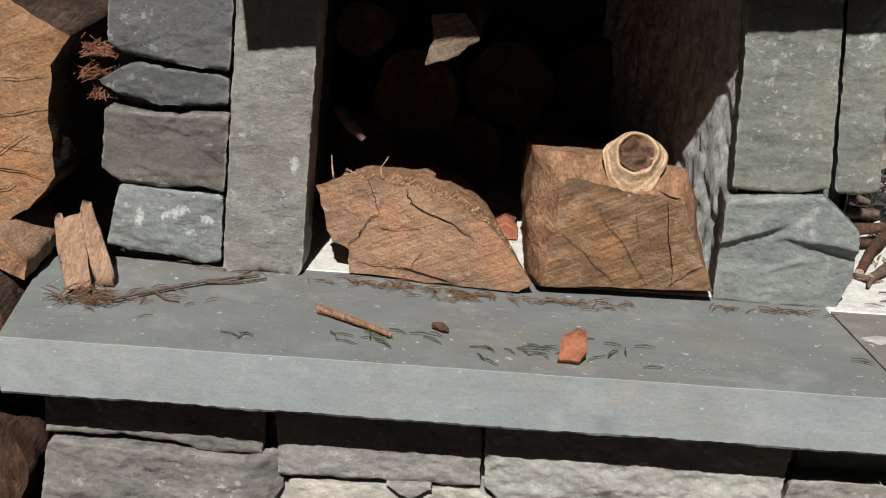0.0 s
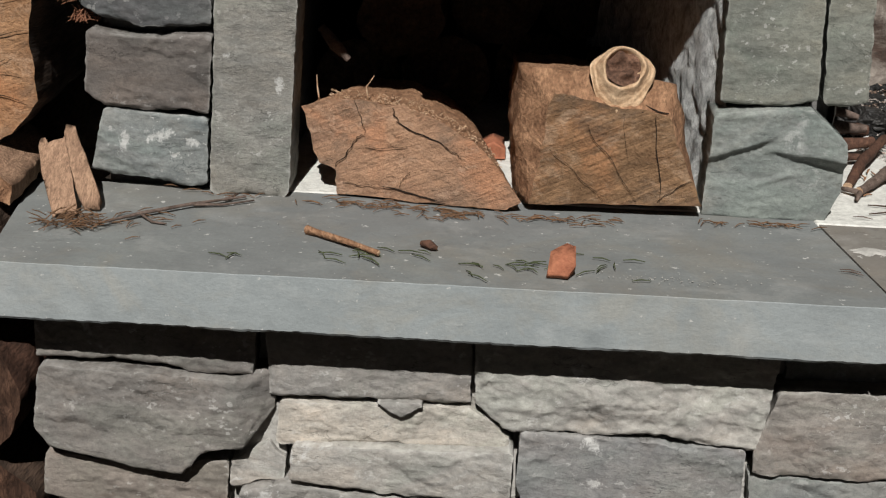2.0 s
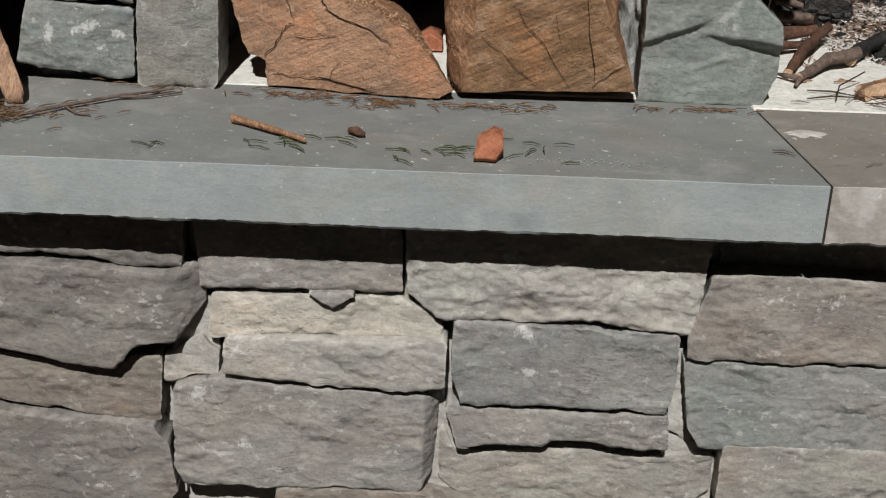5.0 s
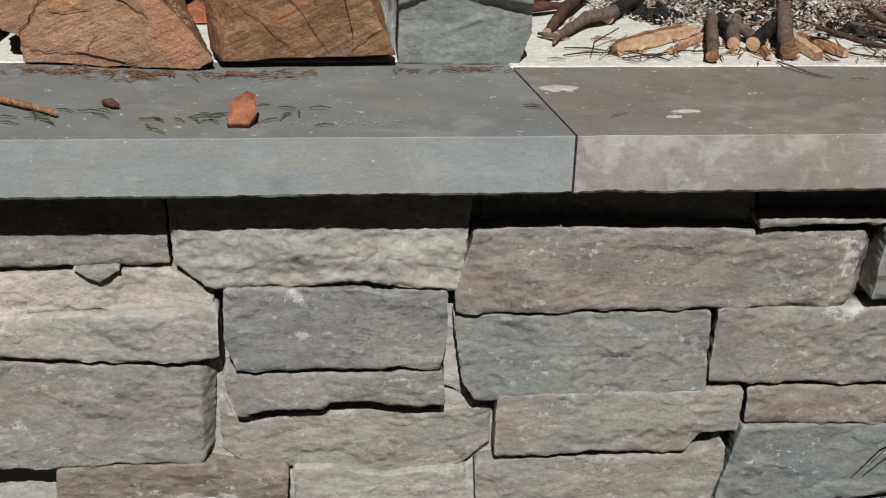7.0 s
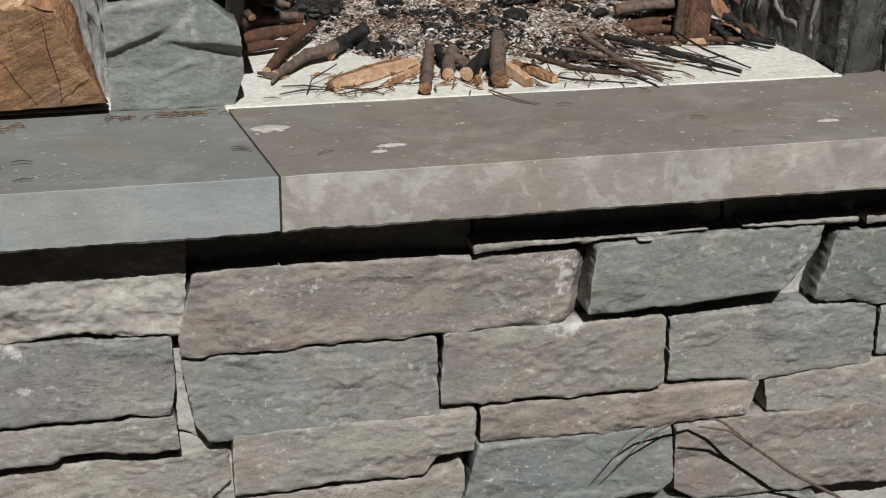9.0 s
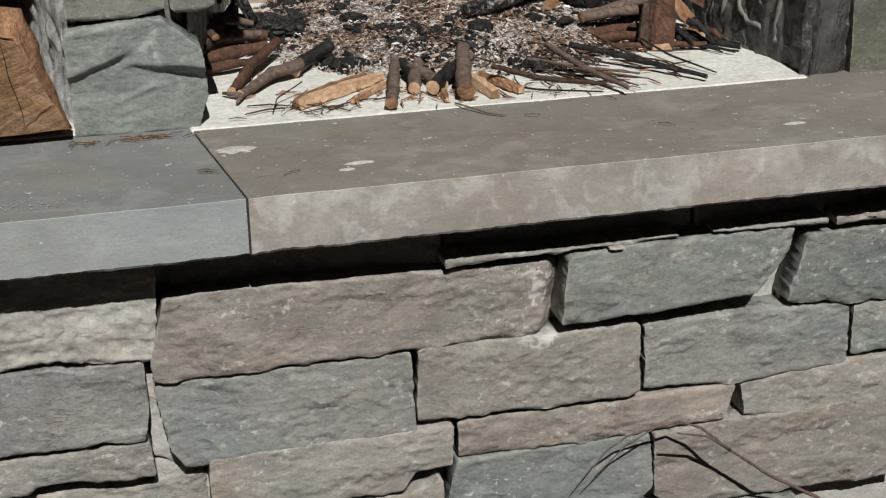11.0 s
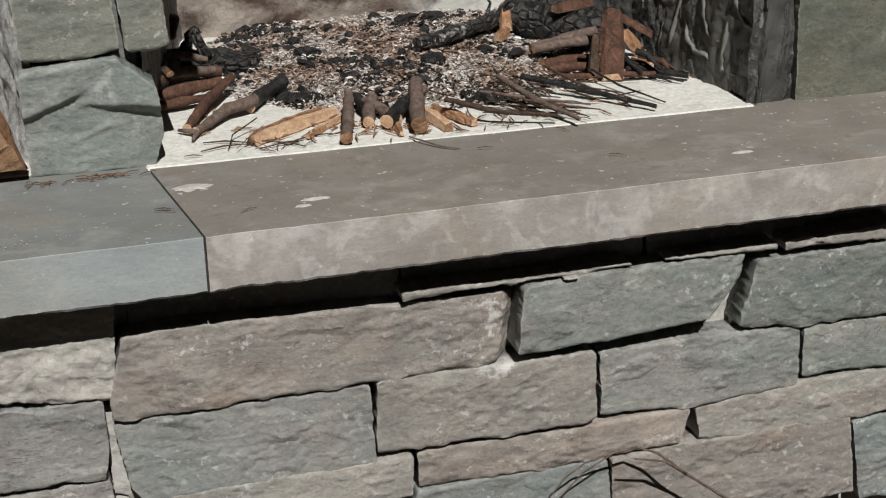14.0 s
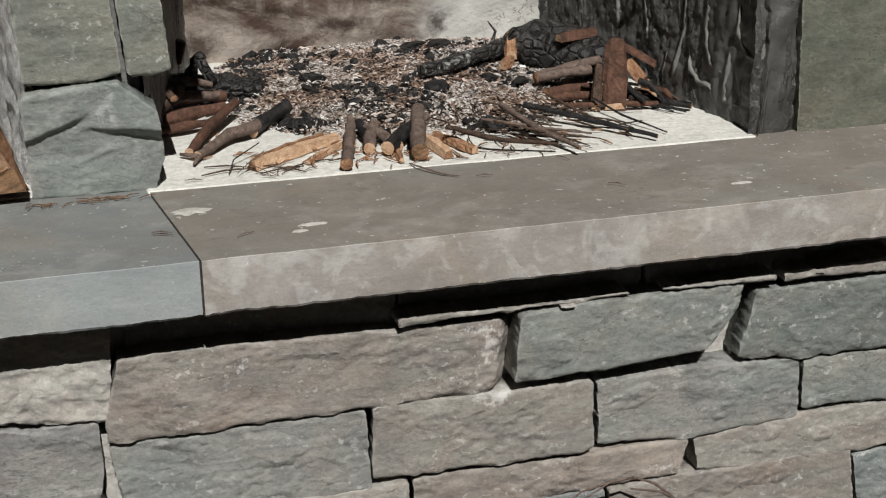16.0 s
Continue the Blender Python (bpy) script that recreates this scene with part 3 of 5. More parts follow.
def loft(bm, rings, per_edge=6, along=10, rough=0.002, scale=40, seed=0.0):
    """A solid through rings of equal corner counts, edges and length subdivided and roughened; returns the front cap's faces."""
    def dense(ring):
        out = []
        for k in range(len(ring)):
            a, b = Vector(ring[k]), Vector(ring[(k + 1) % len(ring)])
            out += [a.lerp(b, q / per_edge) for q in range(per_edge)]
        return out

    dr = [dense(r) for r in rings]
    rows = []
    for a, b in zip(dr, dr[1:]):
        gap = max((p - q).length for p, q in zip(a, b))
        steps = max(1, min(along, round(gap / 0.012)))
        rows += [[p.lerp(q, s / steps) for p, q in zip(a, b)] for s in range(steps)]
    rows.append(dr[-1])
    made = []
    for row in rows:
        c = sum(row, Vector()) / len(row)
        made.append([bm.verts.new(p + (p - c).normalized() * (n3(p, scale, seed) * rough + n3(p, scale * 3, seed) * rough * 0.5)) for p in row])
    for r0, r1 in zip(made, made[1:]):
        for k in range(len(r0)):
            bm.faces.new((r0[k], r0[(k + 1) % len(r0)], r1[(k + 1) % len(r0)], r1[k]))
    bm.faces.new(made[-1])
    return made[0]


def cap(ring, rough=0.0012, seed=0.0, fill=8):
    """An end face inside a ring of places: rings drawn in towards the middle, with fine relief."""
    bm = bmesh.new()
    c = sum(ring, Vector()) / len(ring)
    rows = []
    for k in range(fill):
        s = 1 - k / fill
        rows.append([bm.verts.new(c + (p - c) * s + Vector((0, -1, 0)) * ((n3(c + (p - c) * s, 45, seed) + 0.6 * n3(c + (p - c) * s, 120, seed)) * rough if k else 0)) for p in ring])
    mid = bm.verts.new(c)
    for r0, r1 in zip(rows, rows[1:]):
        for k in range(len(r0)):
            bm.faces.new((r0[k], r0[(k + 1) % len(r0)], r1[(k + 1) % len(r0)], r1[k]))
    for k in range(len(ring)):
        bm.faces.new((rows[-1][k], rows[-1][(k + 1) % len(ring)], mid))
    return bm


# ---- ground ----
bm = bmesh.new()
sheet(bm, (-60, -60, 0), (120, 0, 0), (0, 120, 0), 60, 60, lambda p: 0.0)
tagged(link("ground", bm, SOIL), "bare brown soil in front of the fireplace", "ground", kind="structure")

# ---- the fireplace's body ----
LEDGE, WALL_Y, FRONT_Y = 0.60, 0.052, 0.215
wall_lower = block("wall_lower", -0.815, 0.092, 0.0, 1.6, 0.85, 0.5380, MORTAR, "dry-laid grey and tan split-stone base wall under the ledge")
floor_niche = block("floor_niche", -0.615, 0.229, 0.5388, -0.134, 0.84, 0.6014, MORTAR_WHITE, "white mortar floor of the wood niche", "floor")
floor_fire = block("floor_firebox", -0.036, 0.210, 0.5388, 0.70, 0.84, 0.6014, MORTAR_WHITE, "white mortar floor of the firebox", "floor")
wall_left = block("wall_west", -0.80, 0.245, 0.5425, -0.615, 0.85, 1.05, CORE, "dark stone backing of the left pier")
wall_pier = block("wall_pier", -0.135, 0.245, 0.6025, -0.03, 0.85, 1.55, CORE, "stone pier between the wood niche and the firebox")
# Dark stone on this back adds to the niche's shade by colour.
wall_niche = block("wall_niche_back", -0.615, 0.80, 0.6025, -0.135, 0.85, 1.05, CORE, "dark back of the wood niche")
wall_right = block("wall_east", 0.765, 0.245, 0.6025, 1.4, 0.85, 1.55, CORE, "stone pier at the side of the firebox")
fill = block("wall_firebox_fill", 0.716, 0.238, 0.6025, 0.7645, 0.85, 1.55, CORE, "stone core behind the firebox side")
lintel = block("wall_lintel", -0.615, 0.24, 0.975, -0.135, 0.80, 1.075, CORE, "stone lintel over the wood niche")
ceiling_fire = block("wall_breast", -0.03, 0.24, 1.5525, 1.4, 0.85, 2.3, CORE, "stone breast above the tall firebox opening")

# niche side with cleft relief
bm = bmesh.new()
sheet(bm, (-0.150, 0.225, 0.602), (-0.12, 0.40, 0), (0, 0, 0.40), 60, 50,
      lambda p: 0.006 + 0.006 * n3((p.x, p.y * 2.0, p.z * 0.8), 16) + 0.005 * n3((p.x, p.y * 2.0, p.z), 50))
tagged(link("wall_niche_side", bm, CLEFT_SIDE), "rough cleft grey side of the wood niche", "wall", kind="structure")

# firebox sides and back
bm = bmesh.new()
sheet(bm, (0.05, 0.765, 0.60), (0.60, 0, 0), (0, 0, 0.95), 60, 90, lambda p: 0.012 * n3(p, 9) + 0.006 * n3(p, 26) + 0.003 * n3(p, 70))
tagged(link("wall_firebox_back", bm, BACKWALL), "soot-stained rough grey render at the firebox back", "wall", kind="structure")
SIDE_O, SIDE_U = Vector((0.612, 0.78, 0.60)), Vector((0.093, -0.565, 0))


def side_shift(p):
    return 0.006 * n3((p.x, p.y, p.z * 0.6), 12) + 0.004 * abs(n3((p.x, p.y * 1.5, p.z * 0.7), 28)) + 0.004 * n3((p.x, p.y, p.z * 0.6), 70) + 0.002 * n3(p, 160)


bm = bmesh.new()
sheet(bm, SIDE_O, SIDE_U, (0, 0, 0.25), 190, 90, side_shift)
sheet(bm, SIDE_O + Vector((0, 0, 0.25)), SIDE_U, (0, 0, 0.70), 95, 60, side_shift)
side_wall = tagged(link("wall_firebox_right", bm, SMOKED), "smoke-darkened rough stone side of the firebox with mortar ridges", "wall", kind="structure")
# mortar squeezed out in curved ridges: share along the wall, height
SIDE_N = SIDE_U.cross(Vector((0, 0, 1))).normalized()
for k, line in enumerate((((0.80, 0.76), (0.791, 0.726), (0.785, 0.709), (0.796, 0.688), (0.816, 0.667), (0.857, 0.661)), ((0.90, 0.75), (0.907, 0.717), (0.917, 0.70), (0.937, 0.692), (0.968, 0.689)),
                          ((0.702, 0.70), (0.721, 0.669), (0.739, 0.648), (0.769, 0.636), (0.822, 0.638), (0.832, 0.624)), ((0.70, 0.78), (0.701, 0.736), (0.702, 0.70), (0.686, 0.67), (0.683, 0.648), (0.673, 0.63)),
                          ((0.885, 0.707), (0.879, 0.676), (0.872, 0.652), (0.868, 0.626), (0.922, 0.625)), ((0.53, 0.75), (0.539, 0.719), (0.552, 0.687), (0.561, 0.674), (0.527, 0.65)), ((0.645, 0.66), (0.635, 0.635), (0.631, 0.619)),
                          ((0.40, 0.74), (0.42, 0.70), (0.41, 0.665)), ((0.98, 0.78), (0.985, 0.70), (0.975, 0.65), (0.985, 0.61)))):
    pts = []
    for u, z in line:
        p = SIDE_O + SIDE_U * u
        p.z = z
        pts.append(p + SIDE_N * (side_shift(p) - 0.0005))
    bm = bmesh.new()
    tube(bm, pts, [0.0012] + [0.0036] * (len(pts) - 2) + [0.0014], 8, 0.35, k)
    part("mortar_ridge", bm, RIDGE, side_wall, "raised sooty mortar ridge")
bm = bmesh.new()
sheet(bm, (-0.028, 0.235, 0.60), (0.095, 0.54, 0), (0, 0, 0.95), 50, 60, lambda p: 0.006 * n3(p, 14) + 0.003 * n3(p, 40))
tagged(link("wall_firebox_left", bm, SMOKED), "smoke-darkened stone side of the firebox", "wall", kind="structure")
# rough end of the firebox side beside the pier
bm = bmesh.new()
sheet(bm, (0.692, 0.222, 0.60), (0.074, 0.002, 0), (0, 0, 0.95), 12, 120, lambda p: 0.008 * n3((p.x, p.y, p.z * 0.5), 40) + 0.004 * n3(p, 110))
tagged(link("wall_firebox_edge", bm, SMOKED), "rough dark edge of the firebox side", "wall", kind="structure")


# ---- ledge slabs ----
def ledge(name, x0, x1, slant0, slant1, mat, label, seed):
    """A thick stone slab with eased arris and a chipped lower edge; slant: how far an end moves by its back."""
    prof = [(0.235, 0.600), (0.16, 0.600), (0.08, 0.600), (0.03, 0.600), (0.0008, 0.600), (0.0003, 0.5998), (0.0, 0.5993), (0.0, 0.58), (0.0, 0.562), (0.0003, 0.5435),
            (0.0025, 0.5405), (0.03, 0.5405), (0.235, 0.5405)]
    n = int((x1 - x0) / 0.004)
    bm = bmesh.new()
    rows = []
    for i in range(n + 1):
        row = []
        for k, (y, z) in enumerate(prof):
            s = y / 0.235
            a, b = x0 + slant0 * s, x1 + slant1 * s
            x = a + (b - a) * i / n
            yy, zz = y, z
            if k in (8, 9, 10):
                yy += (0.0020 * max(0, n3((x, 0, k), 22, seed)) + 0.0012 * n3((x, 0, 0), 90, seed)) * (k > 8)
                zz += (0.0009 * n3((x, 0, 0), 30, seed) + 0.0012 * n3((x, 0, 0), 140, seed) + 0.011 * max(0, n3((x, 0, 0), 17, seed + 4) - 0.42)) * (k > 8)
            if k in (4, 5, 6):
                yy += 0.0012 * n3((x, 0, 0), 30, seed) + 0.0005 * n3((x, 0, 0), 140, seed) + 0.003 * max(0, n3((x, 0, 0), 24, seed + 6) - 0.45)
                zz += 0.0004 * n3((x, 0, 0), 60, seed)
            if k < 4:
                zz += 0.0008 * n3((x, y, 0), 12, seed)
            row.append(bm.verts.new((x, yy, zz)))
        rows.append(row)
    for r0, r1 in zip(rows, rows[1:]):
        for k in range(len(prof)):
            q = (k + 1) % len(prof)
            bm.faces.new((r0[k], r0[q], r1[q], r1[k]))
    bm.faces.new(rows[0])
    bm.faces.new(rows[-1])
    ob = link(name, bm, mat)
    # Faces turned to the front take the second, paler material.
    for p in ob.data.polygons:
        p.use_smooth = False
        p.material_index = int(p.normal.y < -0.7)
    return tagged(ob, label, "ledge", "ledge slabs")


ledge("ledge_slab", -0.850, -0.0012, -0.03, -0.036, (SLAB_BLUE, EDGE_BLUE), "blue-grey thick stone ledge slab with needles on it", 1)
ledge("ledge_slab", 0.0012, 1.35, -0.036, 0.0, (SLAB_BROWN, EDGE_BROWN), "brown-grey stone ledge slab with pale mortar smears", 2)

niche_cap = ledge("ceiling", -0.612, 0.09, 0.0, 0.0, (SLAB_BLUE, EDGE_BLUE), "overhanging stone cap over the wood niche", 5)
niche_cap.location = (0, 0.0, 0.60)
niche_cap.rotation_euler = (0, radians(-6), 0)
tagged(niche_cap, category="ceiling", kind="structure")

# ---- stones of the walls ----
STONES = 0


def lay(top, bottom, kind, dy, parent=None, y=None, depth=0.05, relief=1.0, cleft=0.0, facet=None):
    global STONES
    STONES += 1
    if y is None:
        # outlines are given on one plane, as seen from before the wall; a set-back stone is so much larger and lower
        k = 1 + (dy + 0.002) / 1.20
        seen = lambda p: (-0.25 + (p[0] + 0.25) * k, 1.06 + (p[1] - 1.06) * k)
        top = tuple((seen(p)[0], 0.5392 if p[1] > 0.515 else seen(p)[1] + 0.001) for p in top)
        bottom = tuple(seen(p) for p in bottom)
    return stone(top, bottom, kind, (WALL_Y if y is None else y) + dy, parent or wall_lower, STONES, depth, relief, cleft=cleft, facet=facet)


lay(((-0.825, 0.518), (-0.602, 0.52)), ((-0.825, 0.475), (-0.735, 0.478), (-0.65, 0.467), (-0.608, 0.466)), "smokyg", 0.003)
lay(((-0.827, 0.466), (-0.707, 0.463), (-0.628, 0.457), (-0.59, 0.469)), ((-0.837, 0.391), (-0.822, 0.371), (-0.732, 0.353), (-0.685, 0.345), (-0.664, 0.376), (-0.62, 0.381), (-0.591, 0.418)), "smokyg", -0.006, facet=(1, 0.040, 0.024))
lay(((-0.595, 0.519), (-0.39, 0.52)), ((-0.591, 0.446), (-0.389, 0.447)), "grey", 0.006)
lay(((-0.581, 0.439), (-0.39, 0.443), (-0.363, 0.428), (-0.347, 0.412)), ((-0.585, 0.392), (-0.479, 0.395), (-0.349, 0.397)), "cream", 0.008)
lay(((-0.388, 0.519), (-0.088, 0.519)), ((-0.385, 0.446), (-0.355, 0.42), (-0.197, 0.423), (-0.098, 0.413)), "pale", 0.001, relief=2.6)
lay(((-0.571, 0.388), (-0.344, 0.395)), ((-0.574, 0.345), (-0.422, 0.335), (-0.345, 0.339)), "pale", -0.005)
lay(((-0.823, 0.367), (-0.732, 0.357), (-0.684, 0.346), (-0.666, 0.363), (-0.633, 0.366)), ((-0.83, 0.314), (-0.721, 0.294), (-0.64, 0.285)), "rust", 0.012)
lay(((-0.63, 0.37), (-0.589, 0.394), (-0.574, 0.379)), ((-0.633, 0.334), (-0.576, 0.347)), "pale", 0.016)
lay(((-0.827, 0.292), (-0.649, 0.282), (-0.634, 0.266)), ((-0.844, 0.168), (-0.722, 0.165), (-0.649, 0.162), (-0.627, 0.199)), "smokyg", 0.0)
lay(((-0.625, 0.331), (-0.578, 0.341), (-0.368, 0.331), (-0.349, 0.331)), ((-0.629, 0.228), (-0.62, 0.21), (-0.366, 0.212), (-0.356, 0.225)), "grey", 0.002, facet=(1, 0.016, 0.018))
lay(((-0.338, 0.42), (-0.111, 0.414)), ((-0.339, 0.355), (-0.329, 0.323), (-0.116, 0.321), (-0.11, 0.349)), "slate", 0.0)
lay(((-0.344, 0.322), (-0.214, 0.319), (-0.114, 0.32)), ((-0.329, 0.269), (-0.288, 0.276), (-0.241, 0.273), (-0.232, 0.281), (-0.189, 0.281), (-0.135, 0.271), (-0.11, 0.274)), "grey", 0.006)
lay(((-0.348, 0.297), (-0.328, 0.264), (-0.235, 0.275), (-0.117, 0.267), (-0.061, 0.276)), ((-0.348, 0.231), (-0.309, 0.201), (-0.264, 0.205), (-0.189, 0.193), (-0.093, 0.2), (-0.061, 0.232)), "tan", 0.022)
lay(((-0.086, 0.481), (-0.009, 0.482), (0.338, 0.472)), ((-0.106, 0.409), (-0.104, 0.388), (0.295, 0.386), (0.33, 0.393)), "brown", 0.0, facet=(1, 0.018, 0.022))
lay(((-0.105, 0.386), (0.166, 0.385)), ((-0.093, 0.302), (-0.08, 0.283), (-0.055, 0.284), (0.172, 0.284)), "slateb", 0.004)
lay(((0.175, 0.386), (0.285, 0.385), (0.429, 0.385)), ((0.173, 0.297), (0.29, 0.295), (0.418, 0.29), (0.433, 0.296)), "browng", 0.0)
lay(((0.344, 0.475), (0.434, 0.48), (0.619, 0.477)), ((0.337, 0.394), (0.429, 0.393), (0.51, 0.397), (0.571, 0.4), (0.608, 0.437)), "green", -0.012, facet=(1, 0.05, 0.010))
lay(((0.434, 0.382), (0.562, 0.382), (0.69, 0.376)), ((0.439, 0.297), (0.585, 0.288), (0.695, 0.294)), "slateb", 0.004)
lay(((0.694, 0.374), (0.832, 0.372)), ((0.699, 0.306), (0.843, 0.301)), "green", 0.004)
lay(((0.626, 0.468), (0.817, 0.47)), ((0.609, 0.386), (0.687, 0.376), (0.832, 0.372)), "greenb", 0.0)
lay(((0.218, 0.29), (0.425, 0.287), (0.445, 0.29), (0.554, 0.289)), ((0.22, 0.243), (0.32, 0.24), (0.541, 0.241)), "tanb", 0.004)
lay(((0.56, 0.286), (0.703, 0.302), (0.844, 0.297)), ((0.568, 0.244), (0.65, 0.231), (0.853, 0.238)), "tan", 0.006)
lay(((-0.055, 0.286), (0.074, 0.286), (0.172, 0.285), (0.215, 0.289)), ((-0.055, 0.209), (0.054, 0.213), (0.155, 0.208), (0.171, 0.231), (0.212, 0.233)), "tan", 0.0)
lay(((-0.076, 0.203), (0.054, 0.207), (0.161, 0.205), (0.201, 0.221)), ((-0.071, 0.123), (0.059, 0.126), (0.191, 0.128), (0.202, 0.185)), "tan", 0.006)
lay(((0.217, 0.24), (0.451, 0.238)), ((0.195, 0.129), (0.291, 0.134), (0.445, 0.148), (0.457, 0.162)), "blue", 0.004)
lay(((-0.273, 0.201), (-0.234, 0.201), (-0.173, 0.188), (-0.085, 0.199)), ((-0.271, 0.147), (-0.266, 0.131), (-0.174, 0.115), (-0.136, 0.129), (-0.083, 0.127)), "pale", 0.01)
lay(((-0.521, 0.211), (-0.37, 0.211), (-0.317, 0.2), (-0.277, 0.199)), ((-0.536, 0.072), (-0.293, 0.061), (-0.282, 0.144)), "rust", 0.002)
lay(((0.453, 0.236), (0.561, 0.242), (0.631, 0.24), (0.772, 0.243)), ((0.461, 0.146), (0.493, 0.128), (0.601, 0.126), (0.795, 0.122)), "brown", 0.006)
lay(((0.779, 0.230), (0.90, 0.232)), ((0.802, 0.112), (0.90, 0.108)), "blue", 0.006)
lay(((0.305, 0.131), (0.501, 0.124), (0.653, 0.117)), ((0.313, 0.035), (0.673, 0.003)), "greenb", 0.004)
lay(((0.201, 0.125), (0.288, 0.131)), ((0.208, 0.049), (0.298, 0.045)), "cream", 0.01)
lay(((-0.266, 0.117), (-0.08, 0.122)), ((-0.268, 0.059), (-0.075, 0.058)), "grey", 0.008)
lay(((-0.07, 0.113), (0.095, 0.12)), ((-0.069, 0.05), (0.104, 0.05)), "tan", 0.006)
lay(((-0.887, 0.16), (-0.64, 0.159)), ((-0.897, 0.092), (-0.64, 0.102)), "brown", 0.004)
lay(((-0.081, 0.519), (0.196, 0.52)), ((-0.079, 0.486), (0.075, 0.481), (0.197, 0.482)), "grey", 0.03)
lay(((0.199, 0.517), (0.474, 0.522)), ((0.205, 0.481), (0.337, 0.485), (0.476, 0.489)), "grey", 0.028)
lay(((0.479, 0.522), (0.676, 0.524)), ((0.485, 0.483), (0.682, 0.489)), "grey", 0.026)
lay(((0.208, 0.488), (0.345, 0.485), (0.470, 0.4865)), ((0.206, 0.480), (0.30, 0.4805), (0.38, 0.4815), (0.472, 0.483)), "browng", -0.010)
lay(((0.391, 0.4815), (0.409, 0.4815)), ((0.394, 0.476), (0.405, 0.475)), "tan", -0.018, depth=0.03)
lay(((0.510, 0.4865), (0.652, 0.488)), ((0.512, 0.4835), (0.653, 0.478)), "grey", -0.008)
lay(((0.659, 0.489), (0.813, 0.493)), ((0.662, 0.476), (0.815, 0.475)), "browng", -0.004)
lay(((-0.796, 0.952), (-0.667, 0.959)), ((-0.801, 0.838), (-0.787, 0.83), (-0.737, 0.823), (-0.674, 0.817)), "smoky", 0.0, wall_left, FRONT_Y, 0.06, 0.8)
lay(((-0.815, 0.804), (-0.778, 0.821), (-0.737, 0.817), (-0.676, 0.812)), ((-0.813, 0.796), (-0.794, 0.785), (-0.764, 0.782), (-0.747, 0.776), (-0.676, 0.781)), "smoky", 0.002, wall_left, FRONT_Y, 0.06, 0.8)
lay(((-0.806, 0.773), (-0.759, 0.768), (-0.676, 0.773)), ((-0.812, 0.705), (-0.791, 0.692), (-0.739, 0.689), (-0.681, 0.686)), "smokyb", -0.002, wall_left, FRONT_Y, 0.06, 0.8)
lay(((-0.794, 0.688), (-0.739, 0.686), (-0.683, 0.684)), ((-0.811, 0.618), (-0.747, 0.613), (-0.713, 0.605), (-0.685, 0.608)), "blue", 0.0, wall_left, FRONT_Y, 0.06, 0.8)
lay(((-0.662, 0.959), (-0.578, 0.963)), ((-0.682, 0.601), (-0.597, 0.6)), "pillar", -0.006, wall_left, FRONT_Y, 0.06, 0.8)
lay(((-0.158, 0.986), (-0.067, 0.991)), ((-0.149, 0.726), (-0.1, 0.723), (-0.049, 0.731)), "greenp", 0.0, wall_pier, FRONT_Y, 0.06, 0.8)
lay(((-0.062, 0.991), (-0.033, 0.993), (-0.016, 0.994)), ((-0.043, 0.727), (-0.014, 0.726), (0.003, 0.73)), "greenp", 0.006, wall_pier, FRONT_Y, 0.06, 0.8)
lay(((-0.155, 0.718), (-0.054, 0.726), (-0.016, 0.695)), ((-0.154, 0.597), (-0.024, 0.596), (-0.011, 0.633)), "bluestone", -0.004, wall_pier, FRONT_Y, 0.06, 0.8, 0.018)
lay(((0.741, 0.844), (1.025, 0.872)), ((0.758, 0.591), (0.828, 0.585), (1.077, 0.587)), "olive", 0.0, wall_right, FRONT_Y, 0.06, 0.8)

# small pointed stone and mortar pads between the stones
lay(((-0.486, 0.444), (-0.436, 0.446)), ((-0.470, 0.434), (-0.458, 0.426), (-0.449, 0.435)), "grey", -0.002)
lay(((-0.605, 0.44), (-0.575, 0.44)), ((-0.625, 0.36), (-0.572, 0.37)), "mortar", 0.024)
lay(((-0.352, 0.34), (-0.320, 0.30)), ((-0.362, 0.20), (-0.300, 0.20)), "mortar", 0.026)
lay(((-0.118, 0.41), (-0.094, 0.40)), ((-0.112, 0.30), (-0.085, 0.29)), "mortar", 0.026)
lay(((-0.115, 0.30), (-0.052, 0.28)), ((-0.12, 0.195), (-0.060, 0.20)), "mortar", 0.030)
lay(((-0.645, 0.275), (-0.622, 0.27)), ((-0.632, 0.16), (-0.615, 0.20)), "mortar", 0.028)
lay(((-0.09, 0.205), (-0.06, 0.21)), ((-0.09, 0.10), (-0.066, 0.10)), "mortar", 0.028)
lay(((-0.30, 0.20), (-0.265, 0.20)), ((-0.29, 0.10), (-0.260, 0.10)), "mortar", 0.026)
lay(((0.600, 0.44), (0.640, 0.42)), ((0.592, 0.38), (0.618, 0.385)), "mortar", 0.030)


# ---- firewood ----
def ring_at(outline, y, lean=0.0, grow=1.0, shift=(0, 0)):
    cx = sum(p[0] for p in outline) / len(outline)
    cz = sum(p[1] for p in outline) / len(outline)
    return [Vector((cx + (x - cx) * grow + shift[0], y + lean * (x - outline[0][0]), cz + (z - cz) * grow + shift[1])) for x, z in outline]


def firewood(outlines, body, face, label, seed, per_edge=9, rough=0.0042, group="", name="log"):
    """A piece of firewood: a body lofted through outlines, and a cut face in front."""
    t = thing(name, outlines[0][0], label, "log", group)
    bm = bmesh.new()
    front = [v.co.copy() for v in loft(bm, outlines, per_edge, 30, rough, 45, seed)]
    part("body", bm, body, t)
    part("cut_face", cap(front, 0.0022, seed, 12), face, t, "sawn end grain with drying cracks")
    return t


